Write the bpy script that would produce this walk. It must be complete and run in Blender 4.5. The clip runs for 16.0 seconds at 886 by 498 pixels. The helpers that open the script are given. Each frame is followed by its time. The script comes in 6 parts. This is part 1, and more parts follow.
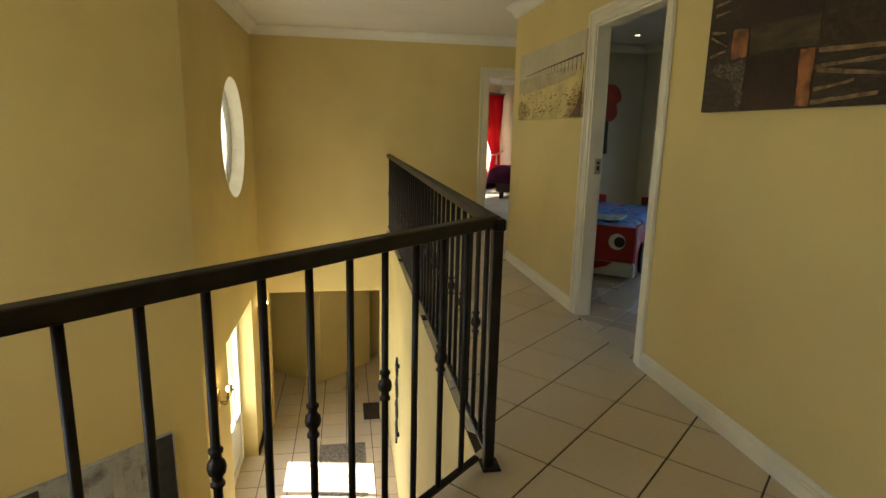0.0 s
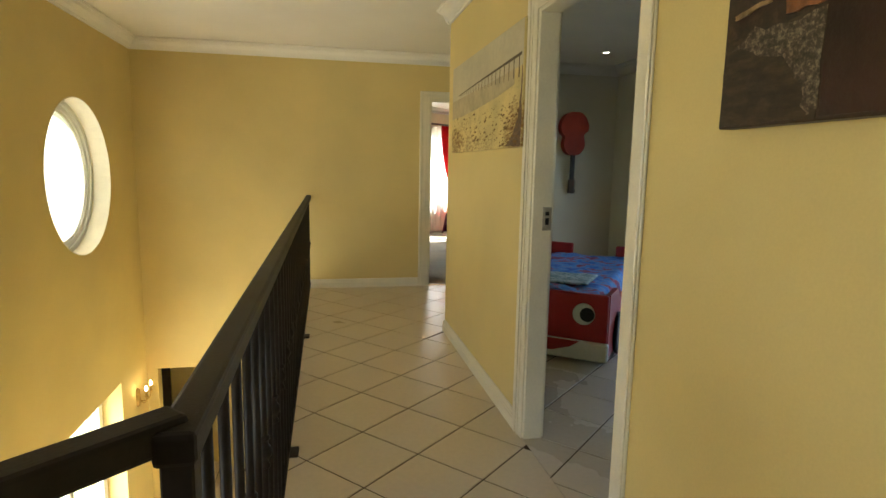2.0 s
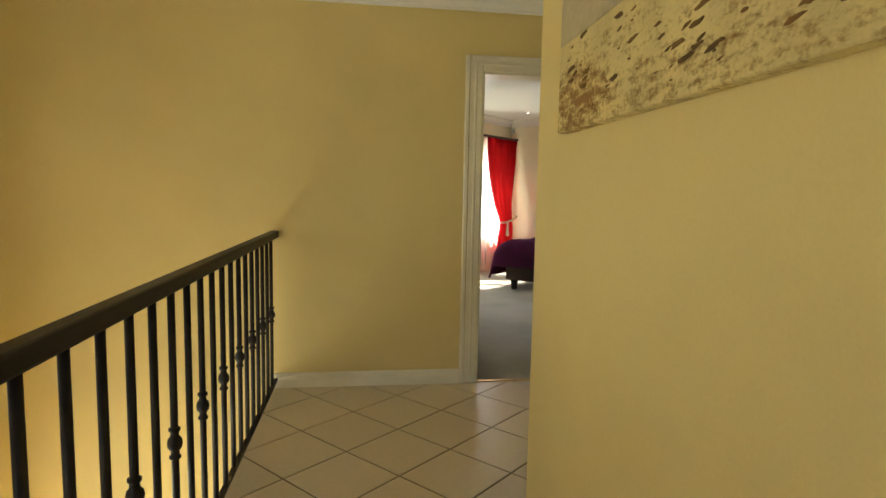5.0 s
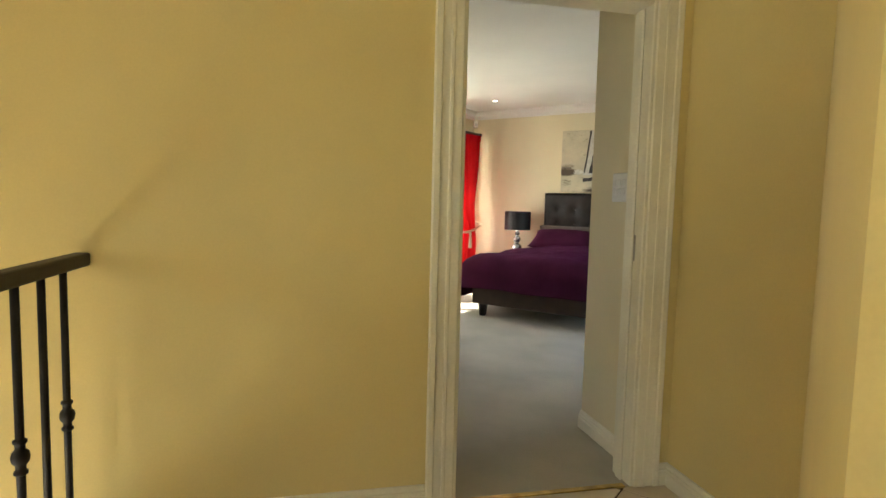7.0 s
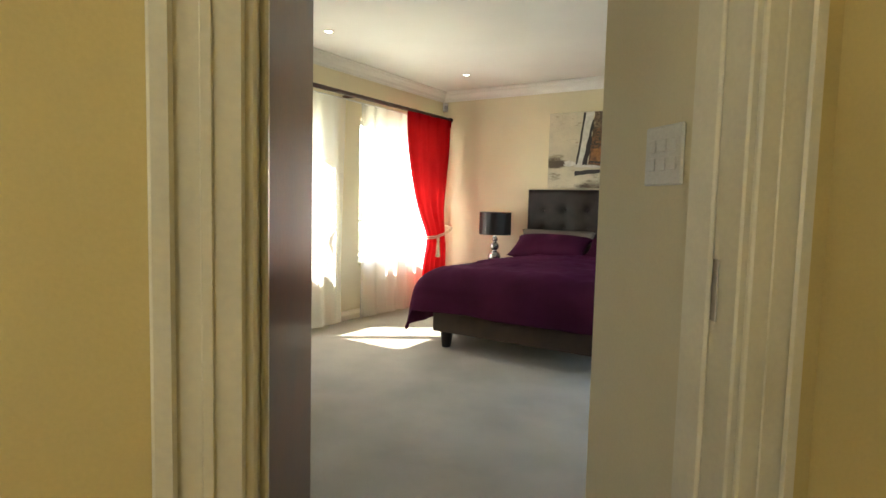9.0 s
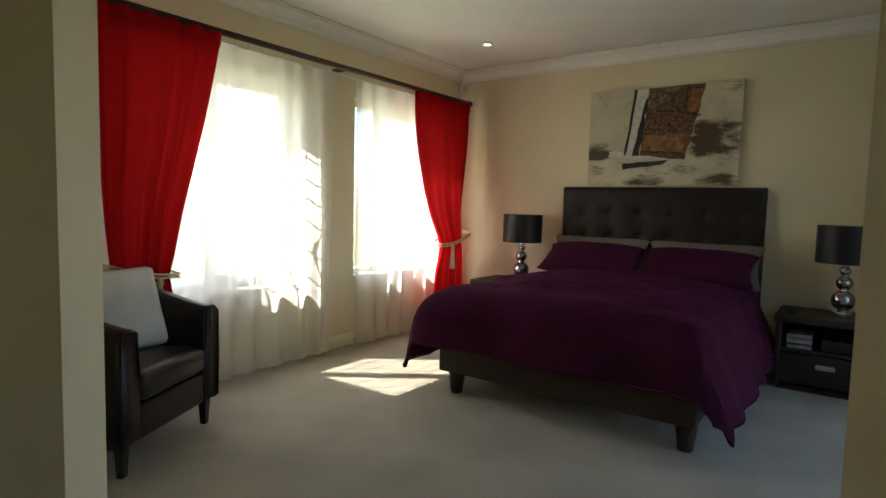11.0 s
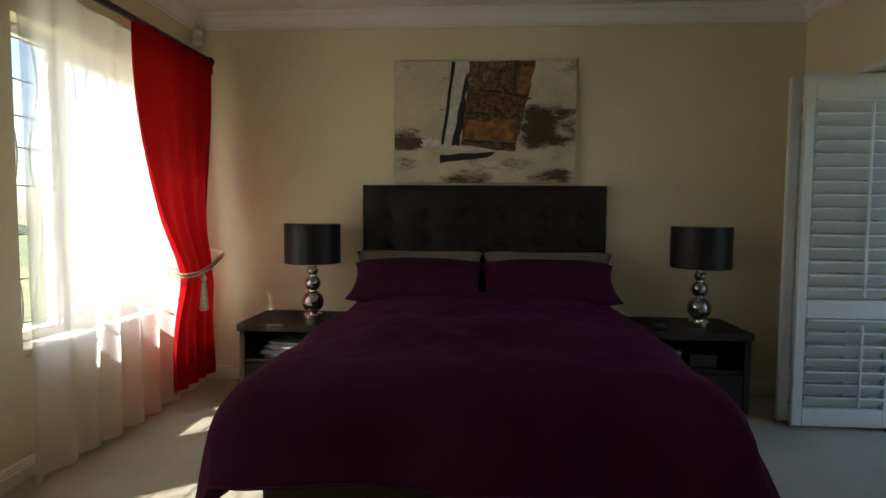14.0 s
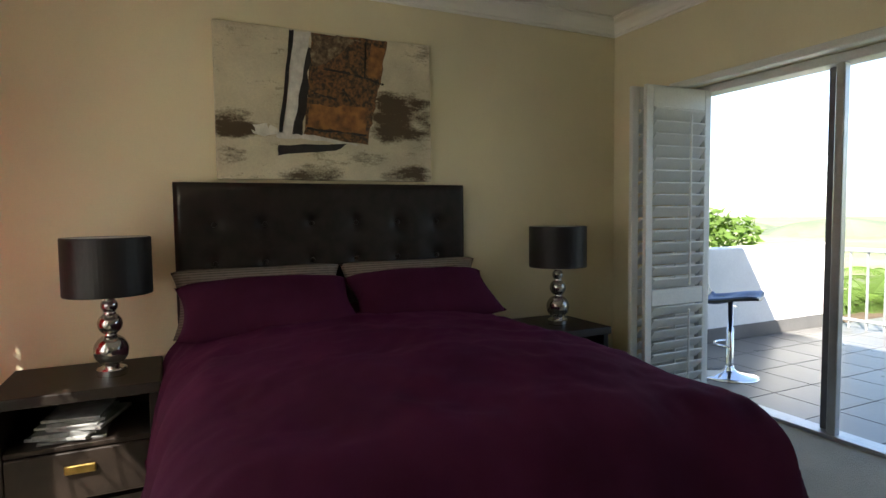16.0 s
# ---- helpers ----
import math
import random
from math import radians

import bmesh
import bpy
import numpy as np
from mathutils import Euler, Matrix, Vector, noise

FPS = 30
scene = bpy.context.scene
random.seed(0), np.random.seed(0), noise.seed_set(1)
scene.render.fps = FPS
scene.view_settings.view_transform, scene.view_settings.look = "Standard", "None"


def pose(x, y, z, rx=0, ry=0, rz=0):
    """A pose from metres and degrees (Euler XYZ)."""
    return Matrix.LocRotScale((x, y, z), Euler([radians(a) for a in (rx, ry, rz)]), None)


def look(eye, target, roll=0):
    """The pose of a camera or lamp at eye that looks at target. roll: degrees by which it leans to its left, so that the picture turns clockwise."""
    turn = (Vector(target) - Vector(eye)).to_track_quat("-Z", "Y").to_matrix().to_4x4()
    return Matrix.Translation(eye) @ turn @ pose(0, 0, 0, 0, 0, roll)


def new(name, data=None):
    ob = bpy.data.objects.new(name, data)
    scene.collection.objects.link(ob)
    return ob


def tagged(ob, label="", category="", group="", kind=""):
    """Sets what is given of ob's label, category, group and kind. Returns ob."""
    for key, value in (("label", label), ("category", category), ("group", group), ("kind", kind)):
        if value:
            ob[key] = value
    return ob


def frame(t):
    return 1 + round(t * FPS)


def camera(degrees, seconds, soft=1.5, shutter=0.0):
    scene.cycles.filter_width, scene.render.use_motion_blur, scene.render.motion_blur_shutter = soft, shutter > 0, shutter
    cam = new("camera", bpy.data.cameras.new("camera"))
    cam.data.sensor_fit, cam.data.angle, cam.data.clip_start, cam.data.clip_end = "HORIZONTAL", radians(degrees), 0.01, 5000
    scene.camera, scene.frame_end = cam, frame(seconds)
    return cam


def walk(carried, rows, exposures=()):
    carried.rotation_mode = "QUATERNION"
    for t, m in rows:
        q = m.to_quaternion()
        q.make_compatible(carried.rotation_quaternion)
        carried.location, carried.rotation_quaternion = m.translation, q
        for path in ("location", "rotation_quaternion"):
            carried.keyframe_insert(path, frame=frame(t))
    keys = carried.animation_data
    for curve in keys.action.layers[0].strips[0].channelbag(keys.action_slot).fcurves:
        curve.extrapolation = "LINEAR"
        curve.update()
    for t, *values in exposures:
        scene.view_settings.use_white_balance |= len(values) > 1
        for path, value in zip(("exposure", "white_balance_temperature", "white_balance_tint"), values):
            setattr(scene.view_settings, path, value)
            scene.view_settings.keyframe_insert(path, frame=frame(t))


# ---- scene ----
cam = camera(75.9, 16.0)
PATH = [
    (0, (1.657, -3.764, 1.321), (0.472, -2.205, 0.914), 1.30),
    (0.5, (1.618, -3.463, 1.305), (0.469, -1.871, 0.920), 1.30),
    (1, (1.506, -3.112, 1.324), (0.372, -1.502, 0.972), 1.20),
    (1.5, (1.382, -2.724, 1.323), (0.244, -1.111, 1.004), 1.10),
    (2, (1.214, -2.354, 1.332), (0.070, -0.738, 1.047), 1.10),
    (2.5, (0.963, -1.974, 1.318), (-0.194, -0.361, 1.069), 1.10),
    (3, (0.726, -1.626, 1.310), (-0.457, -0.030, 1.083), 1.20),
    (3.5, (0.478, -1.294, 1.298), (-0.747, 0.274, 1.092), 1.10),
    (4, (0.181, -0.966, 1.305), (-1.060, 0.590, 1.109), 1.10),
    (4.5, (-0.110, -0.617, 1.290), (-1.362, 0.930, 1.093), 1.10),
    (5, (-0.417, -0.327, 1.263), (-1.670, 1.220, 1.068), 1.10),
    (5.2, (-0.547, -0.209, 1.264), (-1.796, 1.342, 1.071), 1.10),
    (7.5, (-1.575, 1.187, 1.197), (-2.656, 2.863, 1.036), 1.28),
    (8, (-1.711, 1.532, 1.189), (-2.782, 3.214, 1.029), 1.08),
    (8.5, (-1.825, 1.898, 1.173), (-2.897, 3.579, 1.019), 1.25),
    (10.8, (-2.413, 3.136, 1.181), (-3.566, 4.763, 1.018), 1.50),
    (11, (-2.462, 3.230, 1.179), (-3.623, 4.850, 1.023), 1.50),
    (11.5, (-2.642, 3.440, 1.183), (-3.756, 5.094, 1.026), 1.50),
    (12, (-2.823, 3.659, 1.197), (-3.805, 5.394, 1.043), 1.40),
    (12.5, (-3.082, 3.839, 1.215), (-3.891, 5.661, 1.057), 1.20),
    (13, (-3.324, 3.994, 1.205), (-3.918, 5.898, 1.048), 0.80),
    (13.5, (-3.531, 4.150, 1.196), (-3.914, 6.108, 1.056), 0.80),
    (14, (-3.797, 4.280, 1.177), (-3.932, 6.271, 1.053), 0.40),
    (14.5, (-3.990, 4.431, 1.190), (-3.903, 6.425, 1.057), 0.20),
    (15, (-4.254, 4.603, 1.186), (-3.887, 6.565, 1.060), -0.10),
    (15.5, (-4.429, 4.747, 1.182), (-3.822, 6.648, 1.063), -0.30),
    (16, (-4.589, 4.957, 1.190), (-3.739, 6.764, 1.068), -0.70),
]
walk(cam, [(t, look(eye, target, roll)) for t, eye, target, roll in PATH],
     [(0.0, 2.8), (1.0, 3.25), (1.5, 3.4), (2.5, 3.5), (3.5, 3.25), (4.5, 3.2), (5.2, 3.45), (7.5, 3.75), (8.7, 3.7), (10.8, 2.55), (12.0, 1.9), (12.5, 1.65), (13.0, 1.6), (13.5, 1.66), (14.0, 2.0), (14.5, 2.3), (15.5, 2.65), (16.0, 2.55)])

# ---- world, sun and lamps ----
SUN_TRAVEL = Vector((0.73, 0.562, -1.09)).normalized()
world = bpy.data.worlds.new("sky")
scene.world = world
world.use_nodes = True
wn = world.node_tree.nodes
sky = wn.new("ShaderNodeTexSky")
sky.sky_type = 'NISHITA'
sky.sun_disc = False
sky.sun_elevation = math.asin(-SUN_TRAVEL.z)
sky.sun_rotation = math.atan2(-SUN_TRAVEL.x, -SUN_TRAVEL.y)
wn["Background"].inputs["Strength"].default_value = 0.09
world.node_tree.links.new(sky.outputs["Color"], wn["Background"].inputs["Color"])

sun = new("sun", bpy.data.lights.new("sun", 'SUN'))
sun.data.energy = 5.0
sun.data.angle = radians(0.55)
sun.data.color = (1.0, 0.95, 0.86)
sun.rotation_euler = SUN_TRAVEL.to_track_quat('-Z', 'Y').to_euler()


def window_lamp(name, where, target, w, h, watts, color=(0.93, 0.97, 1.0)):
    """Stand-in for the daylight that falls in through one opening."""
    data = bpy.data.lights.new(name, 'AREA')
    data.shape, data.size, data.size_y = 'RECTANGLE', w, h
    data.energy, data.color = watts, color
    ob = new(name, data)
    ob.matrix_world = look(where, target)
    return ob


# ---- the gallery's own axes: X along it, Y to its open side ----
GA = radians(137.0)
GM = Matrix.Rotation(GA, 4, 'Z')


def G(s, w, z=0.0):
    """A place in the gallery: s along it, w to the closed side."""
    return GM @ Vector((s, -w, z))


# ---- materials ----
def mat(name, color, rough=0.6, metal=0.0, vary=0.08, scale=3.0, fine=60.0, bump=0.15, fine_vary=0.05, spec=0.5, coat=0.0,
        tint=None, random_vary=0.0, bump_dist=0.004, placed=False):
    m = bpy.data.materials.new(name)
    m.use_nodes = True
    nt = m.node_tree
    b = nt.nodes["Principled BSDF"]
    tc = nt.nodes.new("ShaderNodeTexCoord")
    n1 = nt.nodes.new("ShaderNodeTexNoise")
    n1.inputs["Scale"].default_value, n1.inputs["Detail"].default_value = scale, 5
    n2 = nt.nodes.new("ShaderNodeTexNoise")
    n2.inputs["Scale"].default_value, n2.inputs["Detail"].default_value = fine, 4
    geo = nt.nodes.new("ShaderNodeNewGeometry")
    for n in (n1, n2):
        nt.links.new(geo.outputs["Position"] if placed else tc.outputs["Object"], n.inputs["Vector"])
    r1 = nt.nodes.new("ShaderNodeMix")
    r1.data_type = 'RGBA'
    lo = tint or [c * (1 - 2 * vary) for c in color]
    hi = [min(1, c * (1 + vary)) for c in color]
    r1.inputs["A"].default_value, r1.inputs["B"].default_value = (*lo, 1), (*hi, 1)
    cr = nt.nodes.new("ShaderNodeMapRange")
    cr.inputs["From Min"].default_value, cr.inputs["From Max"].default_value = 0.3, 0.65
    nt.links.new(n1.outputs["Fac"], cr.inputs["Value"])
    nt.links.new(cr.outputs["Result"], r1.inputs["Factor"])
    mul = nt.nodes.new("ShaderNodeMix")
    mul.data_type, mul.blend_type = 'RGBA', 'MULTIPLY'
    mr = nt.nodes.new("ShaderNodeMapRange")
    mr.inputs["From Min"].default_value, mr.inputs["From Max"].default_value = 0.3, 0.7
    mr.inputs["To Min"].default_value, mr.inputs["To Max"].default_value = 1 - 2 * fine_vary, 1.0
    nt.links.new(n2.outputs["Fac"], mr.inputs["Value"])
    mul.inputs["Factor"].default_value = 1.0
    nt.links.new(r1.outputs["Result"], mul.inputs["A"])
    nt.links.new(mr.outputs["Result"], mul.inputs["B"])
    out = mul.outputs["Result"]
    if random_vary:
        oi = nt.nodes.new("ShaderNodeObjectInfo")
        rr = nt.nodes.new("ShaderNodeMapRange")
        rr.inputs["To Min"].default_value, rr.inputs["To Max"].default_value = 1 - random_vary, 1.0
        nt.links.new(oi.outputs["Random"], rr.inputs["Value"])
        m2 = nt.nodes.new("ShaderNodeMix")
        m2.data_type, m2.blend_type = 'RGBA', 'MULTIPLY'
        m2.inputs["Factor"].default_value = 1.0
        nt.links.new(out, m2.inputs["A"])
        nt.links.new(rr.outputs["Result"], m2.inputs["B"])
        out = m2.outputs["Result"]
    nt.links.new(out, b.inputs["Base Color"])
    b.inputs["Metallic"].default_value = metal
    b.inputs["Specular IOR Level"].default_value = spec
    b.inputs["Coat Weight"].default_value = coat
    ro = nt.nodes.new("ShaderNodeMapRange")
    ro.inputs["To Min"].default_value, ro.inputs["To Max"].default_value = max(0.02, rough - 0.08), min(1, rough + 0.08)
    nt.links.new(n1.outputs["Fac"], ro.inputs["Value"])
    nt.links.new(ro.outputs["Result"], b.inputs["Roughness"])
    if bump:
        bp = nt.nodes.new("ShaderNodeBump")
        bp.inputs["Strength"].default_value, bp.inputs["Distance"].default_value = bump, bump_dist
        nt.links.new(n2.outputs["Fac"], bp.inputs["Height"])
        nt.links.new(bp.outputs["Normal"], b.inputs["Normal"])
    return m


def glass_mat(name, color=(1, 1, 1), rough=0.0, mixfac=0.9):
    """Thin pane: mostly clear, with a gloss."""
    m = bpy.data.materials.new(name)
    m.use_nodes = True
    nt = m.node_tree
    nt.nodes.remove(nt.nodes["Principled BSDF"])
    tr, gl, mx = nt.nodes.new("ShaderNodeBsdfTransparent"), nt.nodes.new("ShaderNodeBsdfGlossy"), nt.nodes.new("ShaderNodeMixShader")
    lw, pw, fr = nt.nodes.new("ShaderNodeLayerWeight"), nt.nodes.new("ShaderNodeMath"), nt.nodes.new("ShaderNodeMapRange")
    lw.inputs["Blend"].default_value = 0.5
    pw.operation = 'POWER'
    pw.inputs[1].default_value = 4.0
    fr.inputs["To Min"].default_value, fr.inputs["To Max"].default_value = 0.025, 0.45
    nt.links.new(lw.outputs["Facing"], pw.inputs[0])
    nt.links.new(pw.outputs["Value"], fr.inputs["Value"])
    tr.inputs["Color"].default_value = (*color, 1)
    gl.inputs["Roughness"].default_value = rough
    nt.links.new(fr.outputs["Result"], mx.inputs["Fac"])
    nt.links.new(tr.outputs["BSDF"], mx.inputs[1])
    nt.links.new(gl.outputs["BSDF"], mx.inputs[2])
    nt.links.new(mx.outputs["Shader"], nt.nodes["Material Output"].inputs["Surface"])
    return m


def cloth_mat(name, color, clear=0.0, through_color=None, translucency=0.3, weave=500.0):
    """Woven cloth that lets some light through; clear is the open share of a sheer's weave."""
    m = bpy.data.materials.new(name)
    m.use_nodes = True
    nt = m.node_tree
    nt.nodes.remove(nt.nodes["Principled BSDF"])
    tc, n1, n2 = nt.nodes.new("ShaderNodeTexCoord"), nt.nodes.new("ShaderNodeTexNoise"), nt.nodes.new("ShaderNodeTexNoise")
    n1.inputs["Scale"].default_value, n2.inputs["Scale"].default_value = 6.0, weave
    df, tl = nt.nodes.new("ShaderNodeBsdfDiffuse"), nt.nodes.new("ShaderNodeBsdfTranslucent")
    tp, m1, m2 = nt.nodes.new("ShaderNodeBsdfTransparent"), nt.nodes.new("ShaderNodeMixShader"), nt.nodes.new("ShaderNodeMixShader")
    ramp = nt.nodes.new("ShaderNodeMix")
    ramp.data_type = 'RGBA'
    ramp.inputs["A"].default_value = (*[c * 0.8 for c in color], 1)
    ramp.inputs["B"].default_value = (*color, 1)
    for n in (n1, n2):
        nt.links.new(tc.outputs["Object"], n.inputs["Vector"])
    nt.links.new(n1.outputs["Fac"], ramp.inputs["Factor"])
    nt.links.new(ramp.outputs["Result"], df.inputs["Color"])
    tl.inputs["Color"].default_value = (*(through_color or color), 1)
    bp = nt.nodes.new("ShaderNodeBump")
    bp.inputs["Strength"].default_value, bp.inputs["Distance"].default_value = 0.2, 0.001
    nt.links.new(n2.outputs["Fac"], bp.inputs["Height"])
    nt.links.new(bp.outputs["Normal"], df.inputs["Normal"])
    m1.inputs["Fac"].default_value = translucency
    nt.links.new(df.outputs["BSDF"], m1.inputs[1])
    nt.links.new(tl.outputs["BSDF"], m1.inputs[2])
    m2.inputs["Fac"].default_value = clear
    nt.links.new(m1.outputs["Shader"], m2.inputs[1])
    nt.links.new(tp.outputs["BSDF"], m2.inputs[2])
    nt.links.new(m2.outputs["Shader"], nt.nodes["Material Output"].inputs["Surface"])
    return m


def glow_mat(name, color, strength):
    m = bpy.data.materials.new(name)
    m.use_nodes = True
    b = m.node_tree.nodes["Principled BSDF"]
    b.inputs["Base Color"].default_value = (*color, 1)
    b.inputs["Emission Color"].default_value = (*color, 1)
    b.inputs["Emission Strength"].default_value = strength
    return m


def spotted_mat(name, colors, scale, rough=0.7, stretch=(1, 1, 1)):
    """Blotches of several colours, as on printed cloth, canvas or mosaic."""
    m = mat(name, colors[0], rough)
    nt = m.node_tree
    b = nt.nodes["Principled BSDF"]
    tc = nt.nodes.new("ShaderNodeTexCoord")
    mp = nt.nodes.new("ShaderNodeMapping")
    mp.inputs["Scale"].default_value = stretch
    n = nt.nodes.new("ShaderNodeTexNoise")
    n.inputs["Scale"].default_value, n.inputs["Detail"].default_value, n.inputs["Roughness"].default_value = scale, 6, 0.65
    rp = nt.nodes.new("ShaderNodeValToRGB")
    k = len(colors)
    while len(rp.color_ramp.elements) < k:
        rp.color_ramp.elements.new(0.5)
    for i, c in enumerate(colors):
        rp.color_ramp.elements[i].position = 0.32 + 0.36 * i / max(1, k - 1)
        rp.color_ramp.elements[i].color = (*c, 1)
    nt.links.new(tc.outputs["Object"], mp.inputs["Vector"])
    nt.links.new(mp.outputs["Vector"], n.inputs["Vector"])
    nt.links.new(n.outputs["Fac"], rp.inputs["Fac"])
    nt.links.new(rp.outputs["Color"], b.inputs["Base Color"])
    return m


M_WALL = mat("yellow wall paint", (0.72, 0.577, 0.25), 0.75, vary=0.04, scale=1.2, fine=140, bump=0.25, fine_vary=0.02, bump_dist=0.0015)
M_WALLB = mat("cream wall paint", (0.76, 0.68, 0.47), 0.75, vary=0.04, scale=1.2, fine=140, bump=0.25, fine_vary=0.02, bump_dist=0.0015)
M_WALLK = mat("pale wall paint", (0.66, 0.63, 0.53), 0.75, vary=0.04, scale=1.2, fine=140, bump=0.25, fine_vary=0.02)
M_CEIL = mat("white ceiling paint", (0.85, 0.83, 0.77), 0.85, vary=0.03, scale=1.0, fine=200, bump=0.2, fine_vary=0.02, bump_dist=0.001)
M_TRIM = mat("cream gloss trim paint", (0.80, 0.75, 0.60), 0.35, vary=0.04, scale=4, fine=90, bump=0.08, fine_vary=0.03)
M_TILE = mat("beige floor tile", (0.67, 0.57, 0.42), 0.30, vary=0.03, scale=1.1, fine=40, bump=0.04, fine_vary=0.03, random_vary=0.07, placed=True)
M_TILEK = mat("grey floor tile", (0.64, 0.555, 0.43), 0.28, vary=0.03, scale=1.1, fine=40, bump=0.04, fine_vary=0.03, random_vary=0.06, placed=True)
M_TILEB = mat("grey balcony tile", (0.125, 0.12, 0.115), 0.30, vary=0.12, scale=2, fine=50, bump=0.08, random_vary=0.15, placed=True)
M_GROUT = mat("dark grout", (0.07, 0.045, 0.022), 0.9, vary=0.15, scale=14, fine=200, bump=0.3)
M_CARPET = mat("beige cut-pile carpet", (0.58, 0.53, 0.42), 0.98, vary=0.07, scale=2.2, fine=420, bump=0.9, fine_vary=0.16, spec=0.1, bump_dist=0.006)
M_IRON = mat("black painted iron", (0.016, 0.012, 0.010), 0.48, metal=0.0, spec=0.3, vary=0.3, scale=12, fine=160, bump=0.12)
M_DARKWOOD = mat("dark stained wood", (0.022, 0.014, 0.010), 0.52, vary=0.3, scale=5, fine=60, bump=0.1, spec=0.35)
M_BROWNWOOD = mat("brown bed base cloth", (0.058, 0.033, 0.021), 0.7, vary=0.15, scale=8, fine=300, bump=0.3)
M_LEATHER = mat("dark brown leather", (0.017, 0.011, 0.009), 0.42, spec=0.30, vary=0.25, scale=14, fine=160, bump=0.35, bump_dist=0.002)
M_PURPLE = mat("purple cotton", (0.054, 0.0105, 0.028), 0.9, vary=0.12, scale=4, fine=600, bump=0.3, spec=0.04, bump_dist=0.001)
sheen_bsdf = M_PURPLE.node_tree.nodes["Principled BSDF"]
sheen_bsdf.inputs["Sheen Weight"].default_value = 0.07
sheen_bsdf.inputs["Sheen Roughness"].default_value = 0.45
sheen_bsdf.inputs["Sheen Tint"].default_value = (0.42, 0.06, 0.30, 1)
M_STRIPE = mat("grey striped cotton", (0.13, 0.105, 0.085), 0.9, vary=0.2, scale=40, fine=500, bump=0.3, spec=0.2)
stripe_tree = M_STRIPE.node_tree
stripe_wave, stripe_at, stripe_mix = stripe_tree.nodes.new("ShaderNodeTexWave"), stripe_tree.nodes.new("ShaderNodeTexCoord"), stripe_tree.nodes.new("ShaderNodeMix")
stripe_wave.bands_direction = 'Y'
stripe_wave.inputs["Scale"].default_value, stripe_wave.inputs["Distortion"].default_value = 24.0, 0.3
stripe_mix.data_type, stripe_mix.blend_type = 'RGBA', 'MIX'
stripe_base = stripe_tree.nodes["Principled BSDF"].inputs["Base Color"]
stripe_tree.links.new(stripe_at.outputs["Object"], stripe_wave.inputs["Vector"])
stripe_tree.links.new(stripe_wave.outputs["Fac"], stripe_mix.inputs["Factor"])
stripe_tree.links.new(stripe_base.links[0].from_socket, stripe_mix.inputs["A"])
stripe_mix.inputs["B"].default_value = (0.22, 0.185, 0.155, 1)
stripe_tree.links.new(stripe_mix.outputs["Result"], stripe_base)
M_CUSHION = mat("pale grey cushion cotton", (0.62, 0.60, 0.56), 0.9, vary=0.06, scale=6, fine=400, bump=0.3, spec=0.2)
M_RED = cloth_mat("red curtain cloth", (0.42, 0.008, 0.012), 0.0, (0.75, 0.02, 0.02), 0.10)
M_SHEER = cloth_mat("white sheer voile", (0.88, 0.86, 0.80), 0.42, (0.95, 0.94, 0.90), 0.80)
M_ROPE = mat("cream rope", (0.62, 0.52, 0.34), 0.85, vary=0.15, scale=60, fine=400, bump=0.6)
M_RODWOOD = mat("dark mahogany rod", (0.055, 0.020, 0.014), 0.35, vary=0.3, scale=9, fine=80, bump=0.08)
M_WHITEALU = mat("white powder-coated aluminium", (0.78, 0.78, 0.76), 0.4, vary=0.03, scale=6, fine=120, bump=0.04)
M_SILVER = mat("grey anodised aluminium", (0.50, 0.51, 0.52), 0.35, metal=0.7, vary=0.08, scale=7, fine=150, bump=0.04)
M_SHUTTER = mat("white shutter lacquer", (0.76, 0.76, 0.72), 0.4, vary=0.03, scale=6, fine=120, bump=0.05)
M_CHROME = mat("chrome", (0.85, 0.85, 0.86), 0.07, metal=1.0, vary=0.03, scale=5, fine=60, bump=0.0)
M_SMOKE = mat("smoked chrome glass ball", (0.42, 0.40, 0.38), 0.06, metal=0.9, vary=0.05, scale=5, fine=50, bump=0.0)
M_SHADE = mat("black satin lamp shade", (0.012, 0.009, 0.010), 0.46, spec=0.3, vary=0.2, scale=5, fine=500, bump=0.15)
M_SHADEIN = mat("white shade lining", (0.7, 0.68, 0.62), 0.8)
M_BRASS = mat("old brass", (0.55, 0.38, 0.12), 0.32, metal=1.0, vary=0.2, scale=20, fine=150, bump=0.1)
M_STEEL = mat("brushed steel", (0.55, 0.54, 0.52), 0.3, metal=1.0, vary=0.1, scale=20, fine=200, bump=0.08)
M_BLACK = mat("black plastic", (0.012, 0.012, 0.013), 0.45, vary=0.2, scale=10, fine=150, bump=0.1)
M_WHITEP = mat("white plastic", (0.75, 0.74, 0.70), 0.4, vary=0.03, scale=10, fine=150, bump=0.03)
M_PAPER = mat("magazine paper", (0.40, 0.40, 0.39), 0.6, vary=0.2, scale=18, fine=200, bump=0.1, random_vary=0.5)
M_WHITEWALL = mat("white outdoor render", (0.82, 0.81, 0.78), 0.85, vary=0.05, scale=2, fine=120, bump=0.4)
M_REDPAINT = mat("red lacquered board", (0.42, 0.016, 0.018), 0.35, vary=0.08, scale=5, fine=90, bump=0.05)
M_WHITEPAINT = mat("white lacquered board", (0.74, 0.72, 0.66), 0.4, vary=0.05, scale=6, fine=90, bump=0.05)
M_GUITAR = mat("red-brown guitar lacquer", (0.34, 0.035, 0.018), 0.55, vary=0.15, scale=5, fine=60, bump=0.03, spec=0.25)
